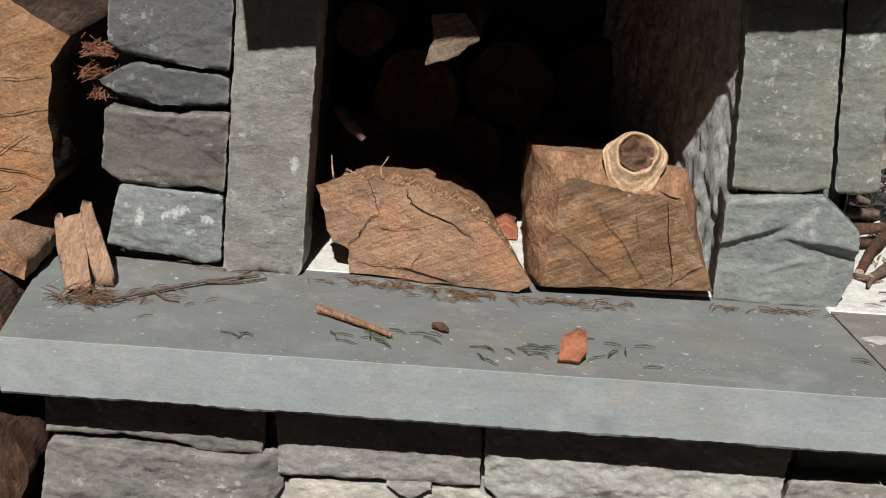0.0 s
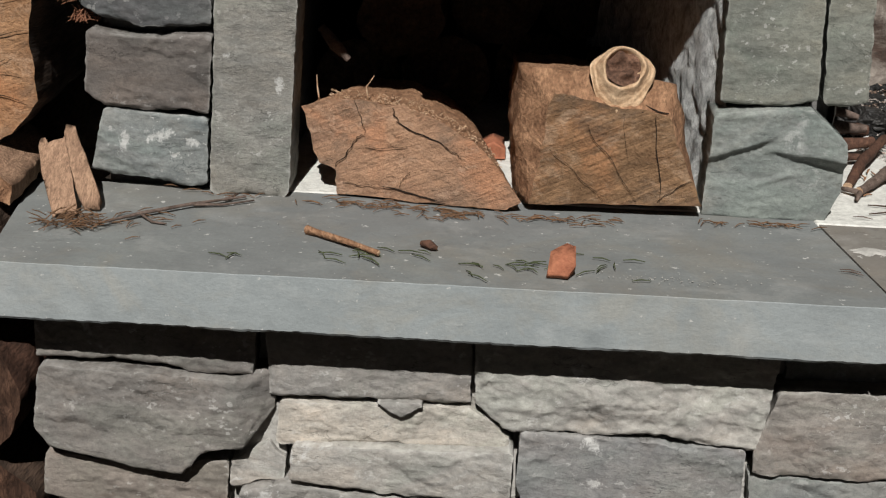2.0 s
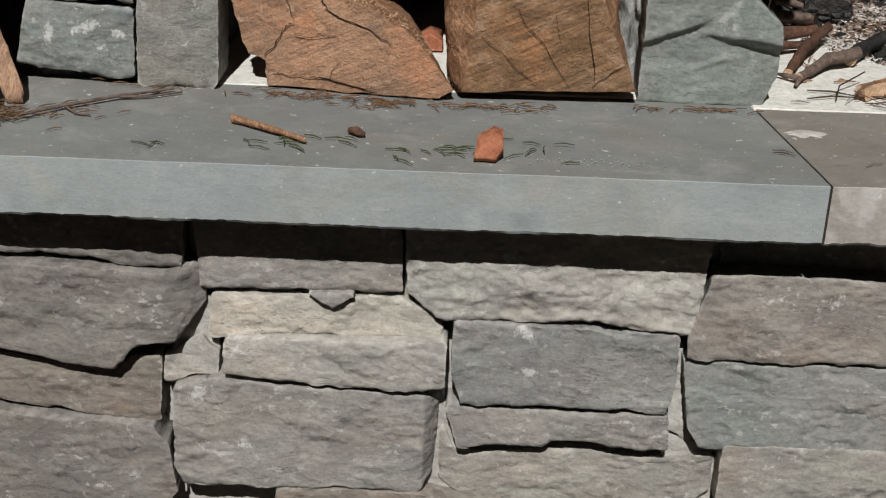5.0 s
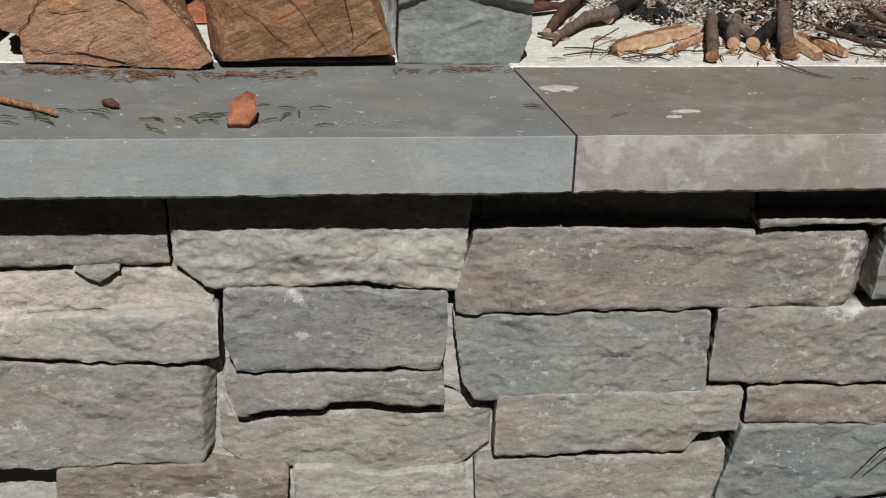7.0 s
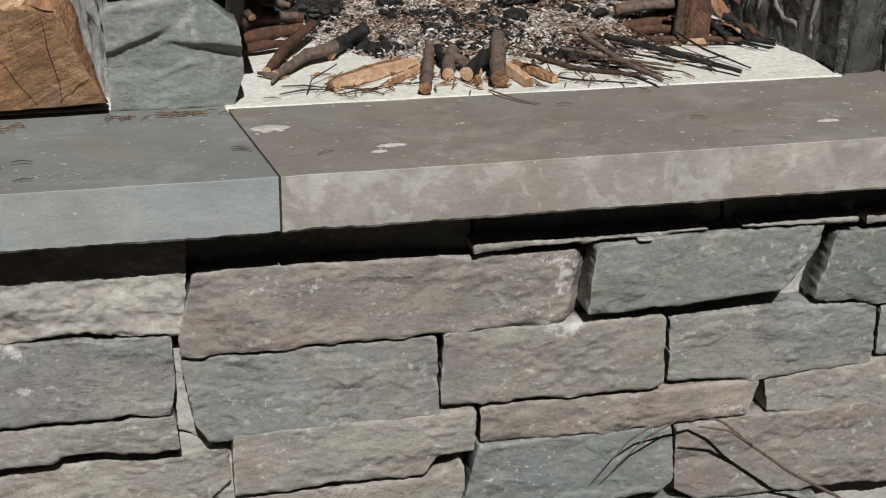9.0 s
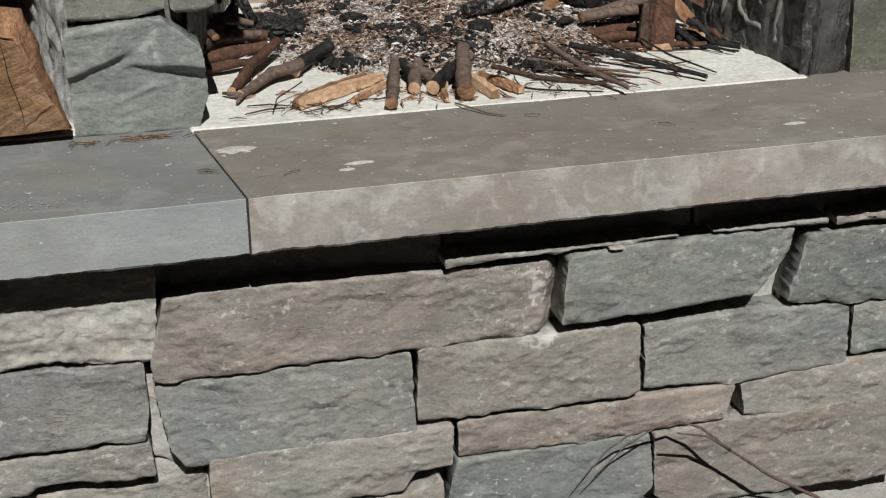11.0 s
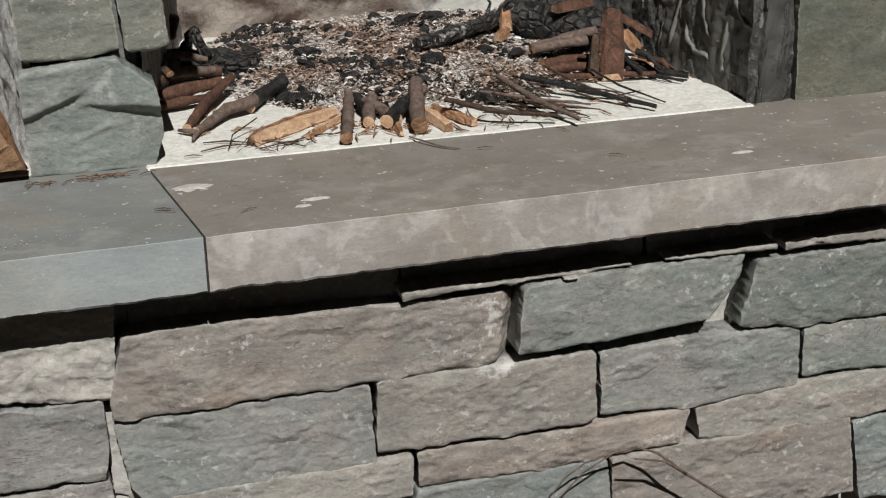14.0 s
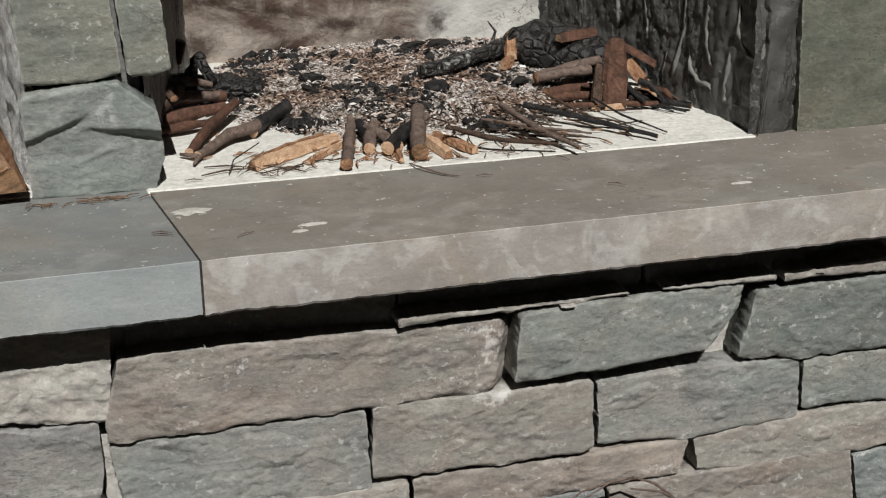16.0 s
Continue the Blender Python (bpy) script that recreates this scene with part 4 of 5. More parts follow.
A = ((-0.545, 0.604), (-0.36, 0.6025), (-0.349, 0.614), (-0.372, 0.648), (-0.401, 0.675), (-0.438, 0.695), (-0.476, 0.707), (-0.52, 0.710), (-0.559, 0.709), (-0.584, 0.697), (-0.567, 0.636), (-0.548, 0.630))
log_a = firewood((ring_at(A, 0.224, -0.14), ring_at(A, 0.238, -0.14, 0.985, (0.0, -0.003)), ring_at(A, 0.46, -0.1, 0.62, (0.0, -0.020))), SPLIT, END_A,
                 "split weathered log with a cracked sawn end beside the pillar", 3)
for px, pz, lean in ((-0.567, 0.708, -0.003), (-0.515, 0.710, 0.006)):
    bm = bmesh.new()
    tube(bm, ((px, 0.235, pz - 0.004), (px - 0.002, 0.236, pz + 0.010), (px + lean, 0.238, pz + 0.022)), (0.0012, 0.001, 0.0004), 5, 0.1, 2)
    part("splinter", bm, SPLIT_PALE, log_a, "pale upright splinter")
rnd = random.Random(11)
bm = bmesh.new()
for k in range(280):
    u = rnd.random()
    x, z = poly_at(A[3:9], u)
    y = 0.226 - 0.14 * (x + 0.545) + rnd.uniform(0, 0.04)
    z -= 0.0025
    d = Vector((rnd.uniform(-1, 1), rnd.uniform(-0.6, 0.6), rnd.uniform(-0.5, 0.3))).normalized() * rnd.uniform(0.002, 0.0055)
    tube(bm, ((x, y, z - 0.0005), Vector((x, y, z + 0.0012)) + d * 0.6, Vector((x, y, z)) + d), (0.0006, 0.0005, 0.0002), 3, 0, k)
tagged(part("frayed_edge", bm, SPLIT_PALE, log_a, "frayed pale wood fibres"), kind="stuff")

B0 = ((-0.339, 0.611), (-0.158, 0.617), (-0.176, 0.655), (-0.201, 0.713), (-0.262, 0.722), (-0.322, 0.733), (-0.332, 0.66))
B1 = ((-0.352, 0.604), (-0.157, 0.606), (-0.172, 0.66), (-0.192, 0.738), (-0.262, 0.748), (-0.352, 0.749), (-0.358, 0.68))
log_b = firewood((ring_at(B0, 0.203), ring_at(B1, 0.238), ring_at(B1, 0.27, 0, 0.97, (-0.006, -0.006)), ring_at(B1, 0.52, 0, 0.64, (-0.040, -0.030))), SPLIT, END_B,
                 "split log with a round knot on its shoulder", 7, per_edge=10, rough=0.0035)

def crack(parent, a, b, width, y, seed, lean=0.0, x0=0.0):
    """A drying crack: a dark sliver with a wandering line and tapering ends, sunk in the cut face."""
    bm = bmesh.new()
    prev = None
    for k in range(15):
        u = k / 14
        x, z = a[0] + (b[0] - a[0]) * u, a[1] + (b[1] - a[1]) * u
        d = Vector((b[0] - a[0], 0, b[1] - a[1])).normalized()
        side = Vector((-d.z, 0, d.x))
        p = Vector((x, y + lean * (x - x0), z)) + side * 0.0035 * n3((u * 3, seed, 0), 1.3, seed)
        wd = 0.6 * width * (math.sin(math.pi * min(1, u * 0.9 + 0.1)) ** 0.7 + 0.05) * (0.7 + 0.5 * n3((u * 6, seed, 2), 1.1))
        row = (bm.verts.new(p + side * wd / 2), bm.verts.new(p + Vector((0, -0.0007, 0))), bm.verts.new(p - side * wd / 2))
        if prev:
            bm.faces.new((prev[0], prev[1], row[1], row[0]))
            bm.faces.new((prev[1], prev[2], row[2], row[1]))
        prev = row
    return part("crack", bm, CRACK, parent, "dark drying crack")


for k, (a, b, wd) in enumerate((((-0.548, 0.634), (-0.524, 0.668), 0.0024), ((-0.528, 0.666), (-0.516, 0.676), 0.0018), ((-0.516, 0.675), (-0.528, 0.712), 0.0013), ((-0.488, 0.704), (-0.480, 0.688), 0.0024),
                                 ((-0.483, 0.690), (-0.426, 0.665), 0.0034), ((-0.430, 0.666), (-0.412, 0.656), 0.0014), ((-0.516, 0.660), (-0.470, 0.663), 0.0010), ((-0.540, 0.617), (-0.494, 0.616), 0.0012),
                                 ((-0.496, 0.617), (-0.428, 0.606), 0.0034), ((-0.480, 0.618), (-0.466, 0.638), 0.0013))):
    crack(log_a, a, b, wd * 1.05, 0.2220, k, -0.14, -0.545)
for k, (a, b, wd) in enumerate((((-0.215, 0.712), (-0.203, 0.618), 0.0024), ((-0.322, 0.672), (-0.262, 0.618), 0.0013), ((-0.285, 0.700), (-0.225, 0.618), 0.0016), ((-0.205, 0.622), (-0.170, 0.648), 0.0016), ((-0.25, 0.716), (-0.236, 0.66), 0.0010))):
    crack(log_b, a, b, wd * 0.95, 0.2010, 20 + k)

# the knot: a swollen rippled collar round a sunken brown heart
nrm = Vector((0.10, -0.86, 0.46)).normalized()
kc = Vector((-0.252, 0.214, 0.758))
ka = nrm.cross(Vector((0, 0, 1))).normalized()
kb = ka.cross(nrm)
bm = bmesh.new()
rows = []
for j in range(26):
    r = 0.0150 + 0.019 * j / 25
    lift = 0.0055 * math.exp(-((r - 0.0215) / 0.0032) ** 2) - max(0, r - 0.022) * 0.95 + 0.0 - 0.006 * max(0, 0.0195 - r) / 0.0035
    row = []
    for i in range(48):
        t = 2 * math.pi * i / 48
        e = r * (1 + 0.12 * n3((math.cos(t), math.sin(t), 4), 1.6, 9) + (r - 0.02) * 12 * n3((math.cos(t), math.sin(t), 1), 0.9, 3))
        p = kc + (ka * math.cos(t) + kb * math.sin(t) * (1.0 + max(0, r - 0.022) * (16 if math.sin(t) < 0 else -22))) * e
        row.append(bm.verts.new(p + nrm * (lift + 0.0006 * math.sin(r * 1500 + 5 * n3((math.cos(t), math.sin(t), 0), 1.4, 7)) * (r > 0.026) + 0.0034 * n3(p, 80, 2))))
    rows.append(row)
for a, b in zip(rows, rows[1:]):
    for i in range(48):
        bm.faces.new((a[i], a[(i + 1) % 48], b[(i + 1) % 48], b[i]))
knot = part("knot", bm, KNOT_RING, log_b, "pale swollen knot collar")
bm = bmesh.new()
rows = []
for k in range(9):
    rr = 0.0190 * (1 - k / 9)
    rows.append([bm.verts.new(kc + (ka * math.cos(2 * math.pi * i / 28) + kb * math.sin(2 * math.pi * i / 28)) * rr + nrm * (0.0015 + 0.013 * n3((math.cos(i * 0.224) * rr, math.sin(i * 0.224) * rr, 0), 110, 4))) for i in range(28)])
for a, b in zip(rows, rows[1:]):
    for i in range(28):
        bm.faces.new((a[i], a[(i + 1) % 28], b[(i + 1) % 28], b[i]))
bm.faces.new(rows[-1])
part("heart", bm, KNOT_HEART, knot, "cracked dark brown knot heart")

# drying folds in the shoulder round the knot
for k, line in enumerate((((-0.305, 0.746), (-0.292, 0.734), (-0.276, 0.724)), ((-0.290, 0.744), (-0.278, 0.730), (-0.258, 0.721), (-0.228, 0.716)), ((-0.226, 0.722), (-0.213, 0.717), (-0.202, 0.716)))):
    bm = bmesh.new()
    tube(bm, [(x, 0.2022 + (z - 0.7155) * 1.12, z) for x, z in line], [0.0004] + [0.0011] * (len(line) - 2) + [0.0004], 6, 0.3, k)
    part("crack", bm, CRACK, log_b, "dark drying crack")

# chunk between the two logs
C = ((-0.402, 0.6035), (-0.364, 0.6035), (-0.366, 0.616), (-0.380, 0.622), (-0.398, 0.612))
firewood((ring_at(C, 0.37), ring_at(C, 0.42, 0, 0.9)), CHIP, CHIP, "small orange split chunk on the niche floor", 9, 4, name="wood_chunk")


def round_log(x, z, r, y0, y1, label, seed, bark=BARK, face=END_B, group="", sides=22, tilt=(0, 0)):
    t = thing("log", (x, y0, z), label, "log", group)
    bm = bmesh.new()
    out = [(x + r * (1 + 0.12 * n3((math.cos(a), math.sin(a), seed), 1.3)) * math.cos(a), z + r * (1 + 0.12 * n3((math.cos(a), math.sin(a), seed + 3), 1.3)) * math.sin(a))
           for a in (2 * math.pi * k / sides for k in range(sides))]
    front = [v.co.copy() for v in loft(bm, (ring_at(out, y0), ring_at(out, (y0 + y1) / 2, 0, 1.0, (tilt[0] / 2, tilt[1] / 2)), ring_at(out, y1, 0, 0.96, tilt)), 2, 24, 0.006, 30, seed)]
    part("bark", bm, bark, t)
    part("cut_face", cap(front, 0.004, seed, 6), face, t, "weathered sawn end")
    return t


STACKED = "logs stacked in the niche"
# Round logs' cut faces get dark bark colour, deepening the niche's shade.
for k, (x, z, r, y0) in enumerate(((-0.555, 0.657, 0.053, 0.50), (-0.443, 0.658, 0.054, 0.52), (-0.330, 0.657, 0.053, 0.58), (-0.218, 0.657, 0.052, 0.57),
                                   (-0.500, 0.750, 0.053, 0.47), (-0.388, 0.751, 0.054, 0.55), (-0.275, 0.750, 0.053, 0.60))):
    round_log(x, z, r, y0, 0.79, "dark round log stacked deep in the shaded niche", 20 + k, face=BARK, group=STACKED)
D = ((-0.472, 0.840), (-0.446, 0.849), (-0.419, 0.868), (-0.424, 0.884), (-0.433, 0.894), (-0.468, 0.891), (-0.466, 0.866))
firewood((ring_at(D, 0.205), ring_at(D, 0.24), ring_at(D, 0.78, 0, 1.3, (0, -0.028))), BARK, END_D, "grey split log jutting from the top of the stack", 31, group=STACKED)
round_log(-0.560, 0.835, 0.032, 0.42, 0.79, "thin dark log on top of the stack", 33, face=BARK, group=STACKED, tilt=(0, -0.01))

# wood pile beside the ledge
PILE = "logs of the outdoor pile"
for k, (x, z, y0, bk) in enumerate(((-0.945, 0.079, 0.16, BARK_RED), (-1.105, 0.079, 0.10, BARK), (-0.943, 0.237, 0.12, BARK), (-1.103, 0.237, 0.15, BARK_RED),
                                    (-0.946, 0.395, 0.10, BARK_RED), (-1.106, 0.395, 0.14, BARK), (-0.948, 0.553, 0.09, BARK), (-1.108, 0.553, 0.13, BARK_RED))):
    round_log(x, z, 0.078, y0, 0.62, "round log with flaking brown bark in the pile", 40 + k, bark=bk, face=PILE_END, group=PILE)
E0 = ((-1.10, 0.634), (-0.925, 0.634), (-0.885, 0.665), (-0.853, 0.700), (-0.858, 0.76), (-0.852, 0.820), (-0.832, 0.850), (-0.870, 0.872), (-0.91, 0.895), (-1.02, 0.90), (-1.10, 0.84), (-1.12, 0.72))
log_c = firewood((ring_at(E0, 0.19), ring_at(E0, 0.23, 0, 1.02), ring_at(E0, 0.60, 0, 0.95)), BARK, END_C, "large orange split log on top of the pile", 51, 5, 0.004, group=PILE)
for k, (a, b, wd) in enumerate((((-0.95, 0.755), (-0.858, 0.775), 0.0022), ((-0.95, 0.715), (-0.865, 0.700), 0.0026), ((-0.94, 0.70), (-0.88, 0.748), 0.002), ((-0.95, 0.80), (-0.862, 0.808), 0.0016), ((-0.94, 0.672), (-0.895, 0.690), 0.0018), ((-0.93, 0.735), (-0.87, 0.728), 0.0014))):
    crack(log_c, a, b, wd, 0.1868, 40 + k)
F0 = ((-0.945, 0.634), (-0.872, 0.604), (-0.868, 0.626), (-0.90, 0.650), (-0.94, 0.656))
firewood((ring_at(F0, 0.135), ring_at(F0, 0.17), ring_at(F0, 0.28, 0, 0.9)), GREY_WOOD, SPLIT, "reddish split chunk wedged beside the ledge end", 53, 5, 0.003, name="wood_chunk")

# forked splinter leaning on the ledge
fork = thing("split_board", (-0.80, 0.115, 0.6), "forked grey-brown splinter of wood leaning on the ledge", "wood")
for rings in ((((-0.822, 0.116, 0.6015), (-0.799, 0.118, 0.6015)), ((-0.842, 0.153, 0.627), (-0.8155, 0.154, 0.630)), ((-0.858, 0.190, 0.651), (-0.830, 0.190, 0.655))),
              (((-0.797, 0.140, 0.6015), (-0.780, 0.140, 0.6015)), ((-0.8150, 0.160, 0.630), (-0.796, 0.160, 0.628)), ((-0.829, 0.190, 0.668), (-0.820, 0.190, 0.666)))):
    th = Vector((0.0, 0.009, 0.0065))
    bm = bmesh.new()
    loft(bm, [[Vector(a), Vector(b), Vector(b) + th, Vector(a) + th] for a, b in rings], 5, 12, 0.0011, 90, 5)
    bmesh.ops.holes_fill(bm, edges=bm.edges[:])
    part("prong", bm, GREY_WOOD, fork)


# ---- sticks and twigs ----
def stick(pts, radii, bark, end, label, name="stick", group="", seed=0, sides=9, branches=()):
    """A stick with its bark, its pale cut ends, and side branches as parts."""
    t = thing(name, pts[0], label, "stick" if name == "stick" else "twig", group)
    bm = bmesh.new()
    rings = tube(bm, pts, radii, sides, 0.22, seed, caps=False)
    ends = [[v.co.copy() for v in rings[0]], [v.co.copy() for v in rings[-1]]]
    part("bark", bm, bark, t)
    for ring in ends:
        bm = bmesh.new()
        c = sum(ring, Vector()) / len(ring)
        vs, mid = [bm.verts.new(p) for p in ring], bm.verts.new(c + (c - Vector(pts[0]).lerp(Vector(pts[-1]), 0.5)).normalized() * radii[0] * 0.25)
        for k in range(len(vs)):
            bm.faces.new((vs[k], vs[(k + 1) % len(vs)], mid))
        part("cut_end", bm, end, t)
    for k, (bp, br) in enumerate(branches):
        bm = bmesh.new()
        tube(bm, bp, br, 6, 0.12, seed + k)
        part("branch", bm, bark, t)
    return t


FIRE = "sticks round the ashes"
F = 0.603


def board(a, b, w, h, mat, label, seed, name="split_stick", group=FIRE, z0=F, z1=F):
    """A split stick of four uneven sides from a to b on the floor."""
    a, b = Vector((*a, z0)), Vector((*b, z1))
    d = (b - a).normalized()
    s = Vector((-d.y, d.x, 0)).normalized() * w / 2
    up = Vector((0, 0, h))
    t = thing(name, a, label, "stick", group)
    bm = bmesh.new()
    r0 = [a - s, a + s * 0.8, a + s * 0.5 + up * 0.8, a - s * 0.6 + up]
    r1 = [a.lerp(b, 0.5) - s * 1.05, a.lerp(b, 0.5) + s, a.lerp(b, 0.5) + s * 0.6 + up, a.lerp(b, 0.5) - s * 0.7 + up * 1.1]
    r2 = [b - s * 0.8, b + s * 0.9, b + s * 0.4 + up * 0.9, b - s * 0.5 + up * 0.8]
    front = [v.co.copy() for v in loft(bm, (r0, r1, r2), 3, 14, 0.0015, 90, seed)]
    link("body", bm, mat, t, smooth=False)
    bm = bmesh.new()
    vs = [bm.verts.new(p) for p in front]
    bm.faces.new(vs)
    part("broken_end", bm, SPLIT_PALE if mat is not SPLIT_PALE else SPLIT, t)
    return t


board((0.085, 0.250), (0.200, 0.332), 0.018, 0.011, SPLIT_PALE, "pale split stick on the white firebox floor", 1)
board((0.090, 0.275), (0.185, 0.345), 0.009, 0.008, SPLIT, "brown split stick beside the pale one", 2)
board((0.160, 0.265), (0.212, 0.318), 0.008, 0.007, SPLIT_PALE, "short pale splinter on the firebox floor", 3)
board((0.150, 0.250), (0.205, 0.312), 0.006, 0.006, SPLIT, "thin orange splinter on the firebox floor", 4)
board((0.312, 0.228), (0.300, 0.310), 0.013, 0.010, SPLIT_PALE, "pale split stick pointing out of the ashes", 5)
board((0.345, 0.236), (0.318, 0.312), 0.012, 0.009, SPLIT, "orange split stick with bark edge", 6)
board((0.255, 0.226), (0.258, 0.275), 0.007, 0.007, SPLIT, "narrow orange splinter pointing out of the ashes", 7)
stick(((0.188, 0.216, F + 0.008), (0.202, 0.270, F + 0.012), (0.218, 0.332, F + 0.020)), (0.0068, 0.0076, 0.0066), TWIG_BARK, SPLIT, "grey-barked cut stick pointing out of the ashes", group=FIRE, seed=3, sides=12)
stick(((0.276, 0.226, F + 0.010), (0.288, 0.280, F + 0.018), (0.302, 0.330, F + 0.034)), (0.0092, 0.0100, 0.0072), TWIG_BARK, END_B, "thick grey-barked cut stick pointing out of the ashes", group=FIRE, seed=4, sides=12)
for k, (x, y, r) in enumerate(((0.226, 0.268, 0.0075), (0.246, 0.256, 0.0085), (0.262, 0.268, 0.0065), (0.102, 0.372, 0.0085), (0.212, 0.300, 0.006), (0.234, 0.286, 0.006), (0.255, 0.290, 0.006))):
    stick(((x, y, F + r), (x + 0.022 * math.sin(k * 2.4) + 0.01, y + 0.035, F + r + 0.004), (x + 0.045 * math.sin(k * 2.4) + 0.02, y + 0.060, F + r + 0.010)), (r, r * 1.05, r * 0.95), CHAR if k % 2 else TWIG_BARK, SPLIT_PALE,
          "short cut stick with an orange end in the ashes", group=FIRE, seed=10 + k, sides=12)
stick(((0.030, 0.300, F + 0.006), (0.075, 0.355, F + 0.012), (0.112, 0.372, F + 0.016)), (0.005, 0.007, 0.008), TWIG_BARK, SPLIT_PALE, "crooked grey stick on the white firebox floor", group=FIRE, seed=21,
      branches=((((0.030, 0.300, F + 0.006), (0.012, 0.318, F + 0.004)), (0.004, 0.002)), (((0.034, 0.305, F + 0.006), (0.024, 0.280, F + 0.003)), (0.004, 0.002))))
stick(((0.022, 0.318, F + 0.005), (0.055, 0.39, F + 0.014), (0.095, 0.455, F + 0.022)), (0.0055, 0.007, 0.006), BARK_RED, SPLIT_PALE, "crooked red-brown stick by the pier", group=FIRE, seed=22)
for k, (a, b, r) in enumerate((((-0.012, 0.425, 0.010), (0.082, 0.458, 0.018), 0.0105), ((-0.014, 0.455, 0.026), (0.078, 0.480, 0.028), 0.0085), ((-0.004, 0.415, 0.026), (0.040, 0.520, 0.040), 0.008),
                               ((0.000, 0.505, 0.016), (0.09, 0.515, 0.016), 0.011), ((0.0, 0.49, 0.044), (0.072, 0.50, 0.036), 0.007), ((0.018, 0.43, 0.040), (-0.010, 0.49, 0.048), 0.007), ((-0.01, 0.40, 0.008), (0.06, 0.425, 0.008), 0.007))):
    stick(((a[0], a[1], F + a[2]), ((a[0] + b[0]) / 2 + 0.004, (a[1] + b[1]) / 2 + 0.006 * math.sin(k * 2.0), F + (a[2] + b[2]) / 2 + 0.003), (b[0], b[1], F + b[2])), (r * 0.72, r * 0.85, r * 0.6), (BARK_RED, TWIG_BARK, BARK)[k % 3], SPLIT,
          "red-brown stick in the heap beside the pier", group=FIRE, seed=30 + k, sides=10)
# charred wood
stick(((0.350, 0.498, F + 0.034), (0.405, 0.520, F + 0.036), (0.488, 0.572, F + 0.042)), (0.0092, 0.0105, 0.0112), BURNT_ASHY, BURNT, "charred black branch lying across the ashes", name="charred_branch", group=FIRE, seed=41, sides=14,
      branches=((((0.470, 0.562, F + 0.05), (0.476, 0.565, F + 0.066), (0.466, 0.57, F + 0.08)), (0.003, 0.002, 0.001)),))
stick(((0.020, 0.560, F + 0.020), (0.08, 0.545, F + 0.024), (0.140, 0.530, F + 0.020)), (0.017, 0.018, 0.012), BURNT, BURNT, "charred black forked branch against the firebox side", name="charred_branch", group=FIRE, seed=42, sides=12,
      branches=((((0.040, 0.540, F + 0.02), (0.056, 0.540, F + 0.058), (0.066, 0.538, F + 0.068)), (0.008, 0.009, 0.007)), (((0.060, 0.539, F + 0.066), (0.076, 0.53, F + 0.03)), (0.008, 0.008))))
stick(((0.012, 0.60, F + 0.045), (0.035, 0.605, F + 0.05), (0.045, 0.60, F + 0.072)), (0.010, 0.011, 0.007), BARK_RED, CHAR, "burnt red-brown branch stub by the back wall", name="charred_branch", group=FIRE, seed=43, sides=10)
stick(((0.500, 0.585, F + 0.040), (0.530, 0.560, F + 0.044), (0.580, 0.520, F + 0.040), (0.625, 0.485, F + 0.030)), (0.020, 0.036, 0.038, 0.028), BURNT, BURNT, "large charred black log in the firebox corner", name="charred_log", group=FIRE, seed=61, sides=22)
board((0.572, 0.360), (0.590, 0.402), 0.032, 0.010, BARK_RED, "red-brown bark slab standing against the charred log", 8, "bark_slab", FIRE, F, F + 0.076)
board((0.548, 0.365), (0.566, 0.40), 0.014, 0.008, BARK, "dark bark strip standing against the charred log", 14, "bark_slab", FIRE, F, F + 0.045)
board((0.645, 0.400), (0.622, 0.430), 0.024, 0.010, SPLIT, "orange split slab leaning on the firebox side", 9, "split_stick", FIRE, F, F + 0.040)
board((0.545, 0.500), (0.602, 0.508), 0.020, 0.010, BARK_RED, "red-brown half-burnt slab on the charred log", 10, "split_stick", FIRE, F + 0.062, F + 0.066)
board((0.618, 0.462), (0.662, 0.432), 0.016, 0.008, BARK_RED, "curled bark strip on the charred log", 11, "bark_slab", FIRE, F + 0.060, F + 0.034)
board((0.492, 0.545), (0.500, 0.570), 0.018, 0.012, SPLIT, "broken orange stub beside the charred log", 12, "split_stick", FIRE, F + 0.03, F + 0.055)
board((0.470, 0.520), (0.490, 0.530), 0.014, 0.014, SPLIT, "small orange chunk in the ashes", 13, "split_stick", FIRE, F + 0.022, F + 0.026)
for k, (a, b, r) in enumerate((((0.500, 0.420, 0.012), (0.570, 0.425, 0.014), 0.0095), ((0.495, 0.445, 0.028), (0.575, 0.450, 0.032), 0.0095), ((0.51, 0.375, 0.007), (0.63, 0.350, 0.007), 0.0048), ((0.50, 0.465, 0.022), (0.59, 0.455, 0.044), 0.009), ((0.505, 0.402, 0.010), (0.572, 0.398, 0.010), 0.0085),
                               ((0.596, 0.385, 0.012), (0.668, 0.330, 0.006), 0.006))):
    stick(((a[0], a[1], F + a[2]), ((a[0] + b[0]) / 2, (a[1] + b[1]) / 2 + 0.004, F + (a[2] + b[2]) / 2), (b[0], b[1], F + b[2])), (r * 0.8, r * 0.8, r * 0.7), CHAR if k == 5 else (BARK_RED, TWIG_BARK)[k % 2], SPLIT,
          "brown stick in the heap before the charred log", group=FIRE, seed=70 + k, sides=10)
rnd = random.Random(77)
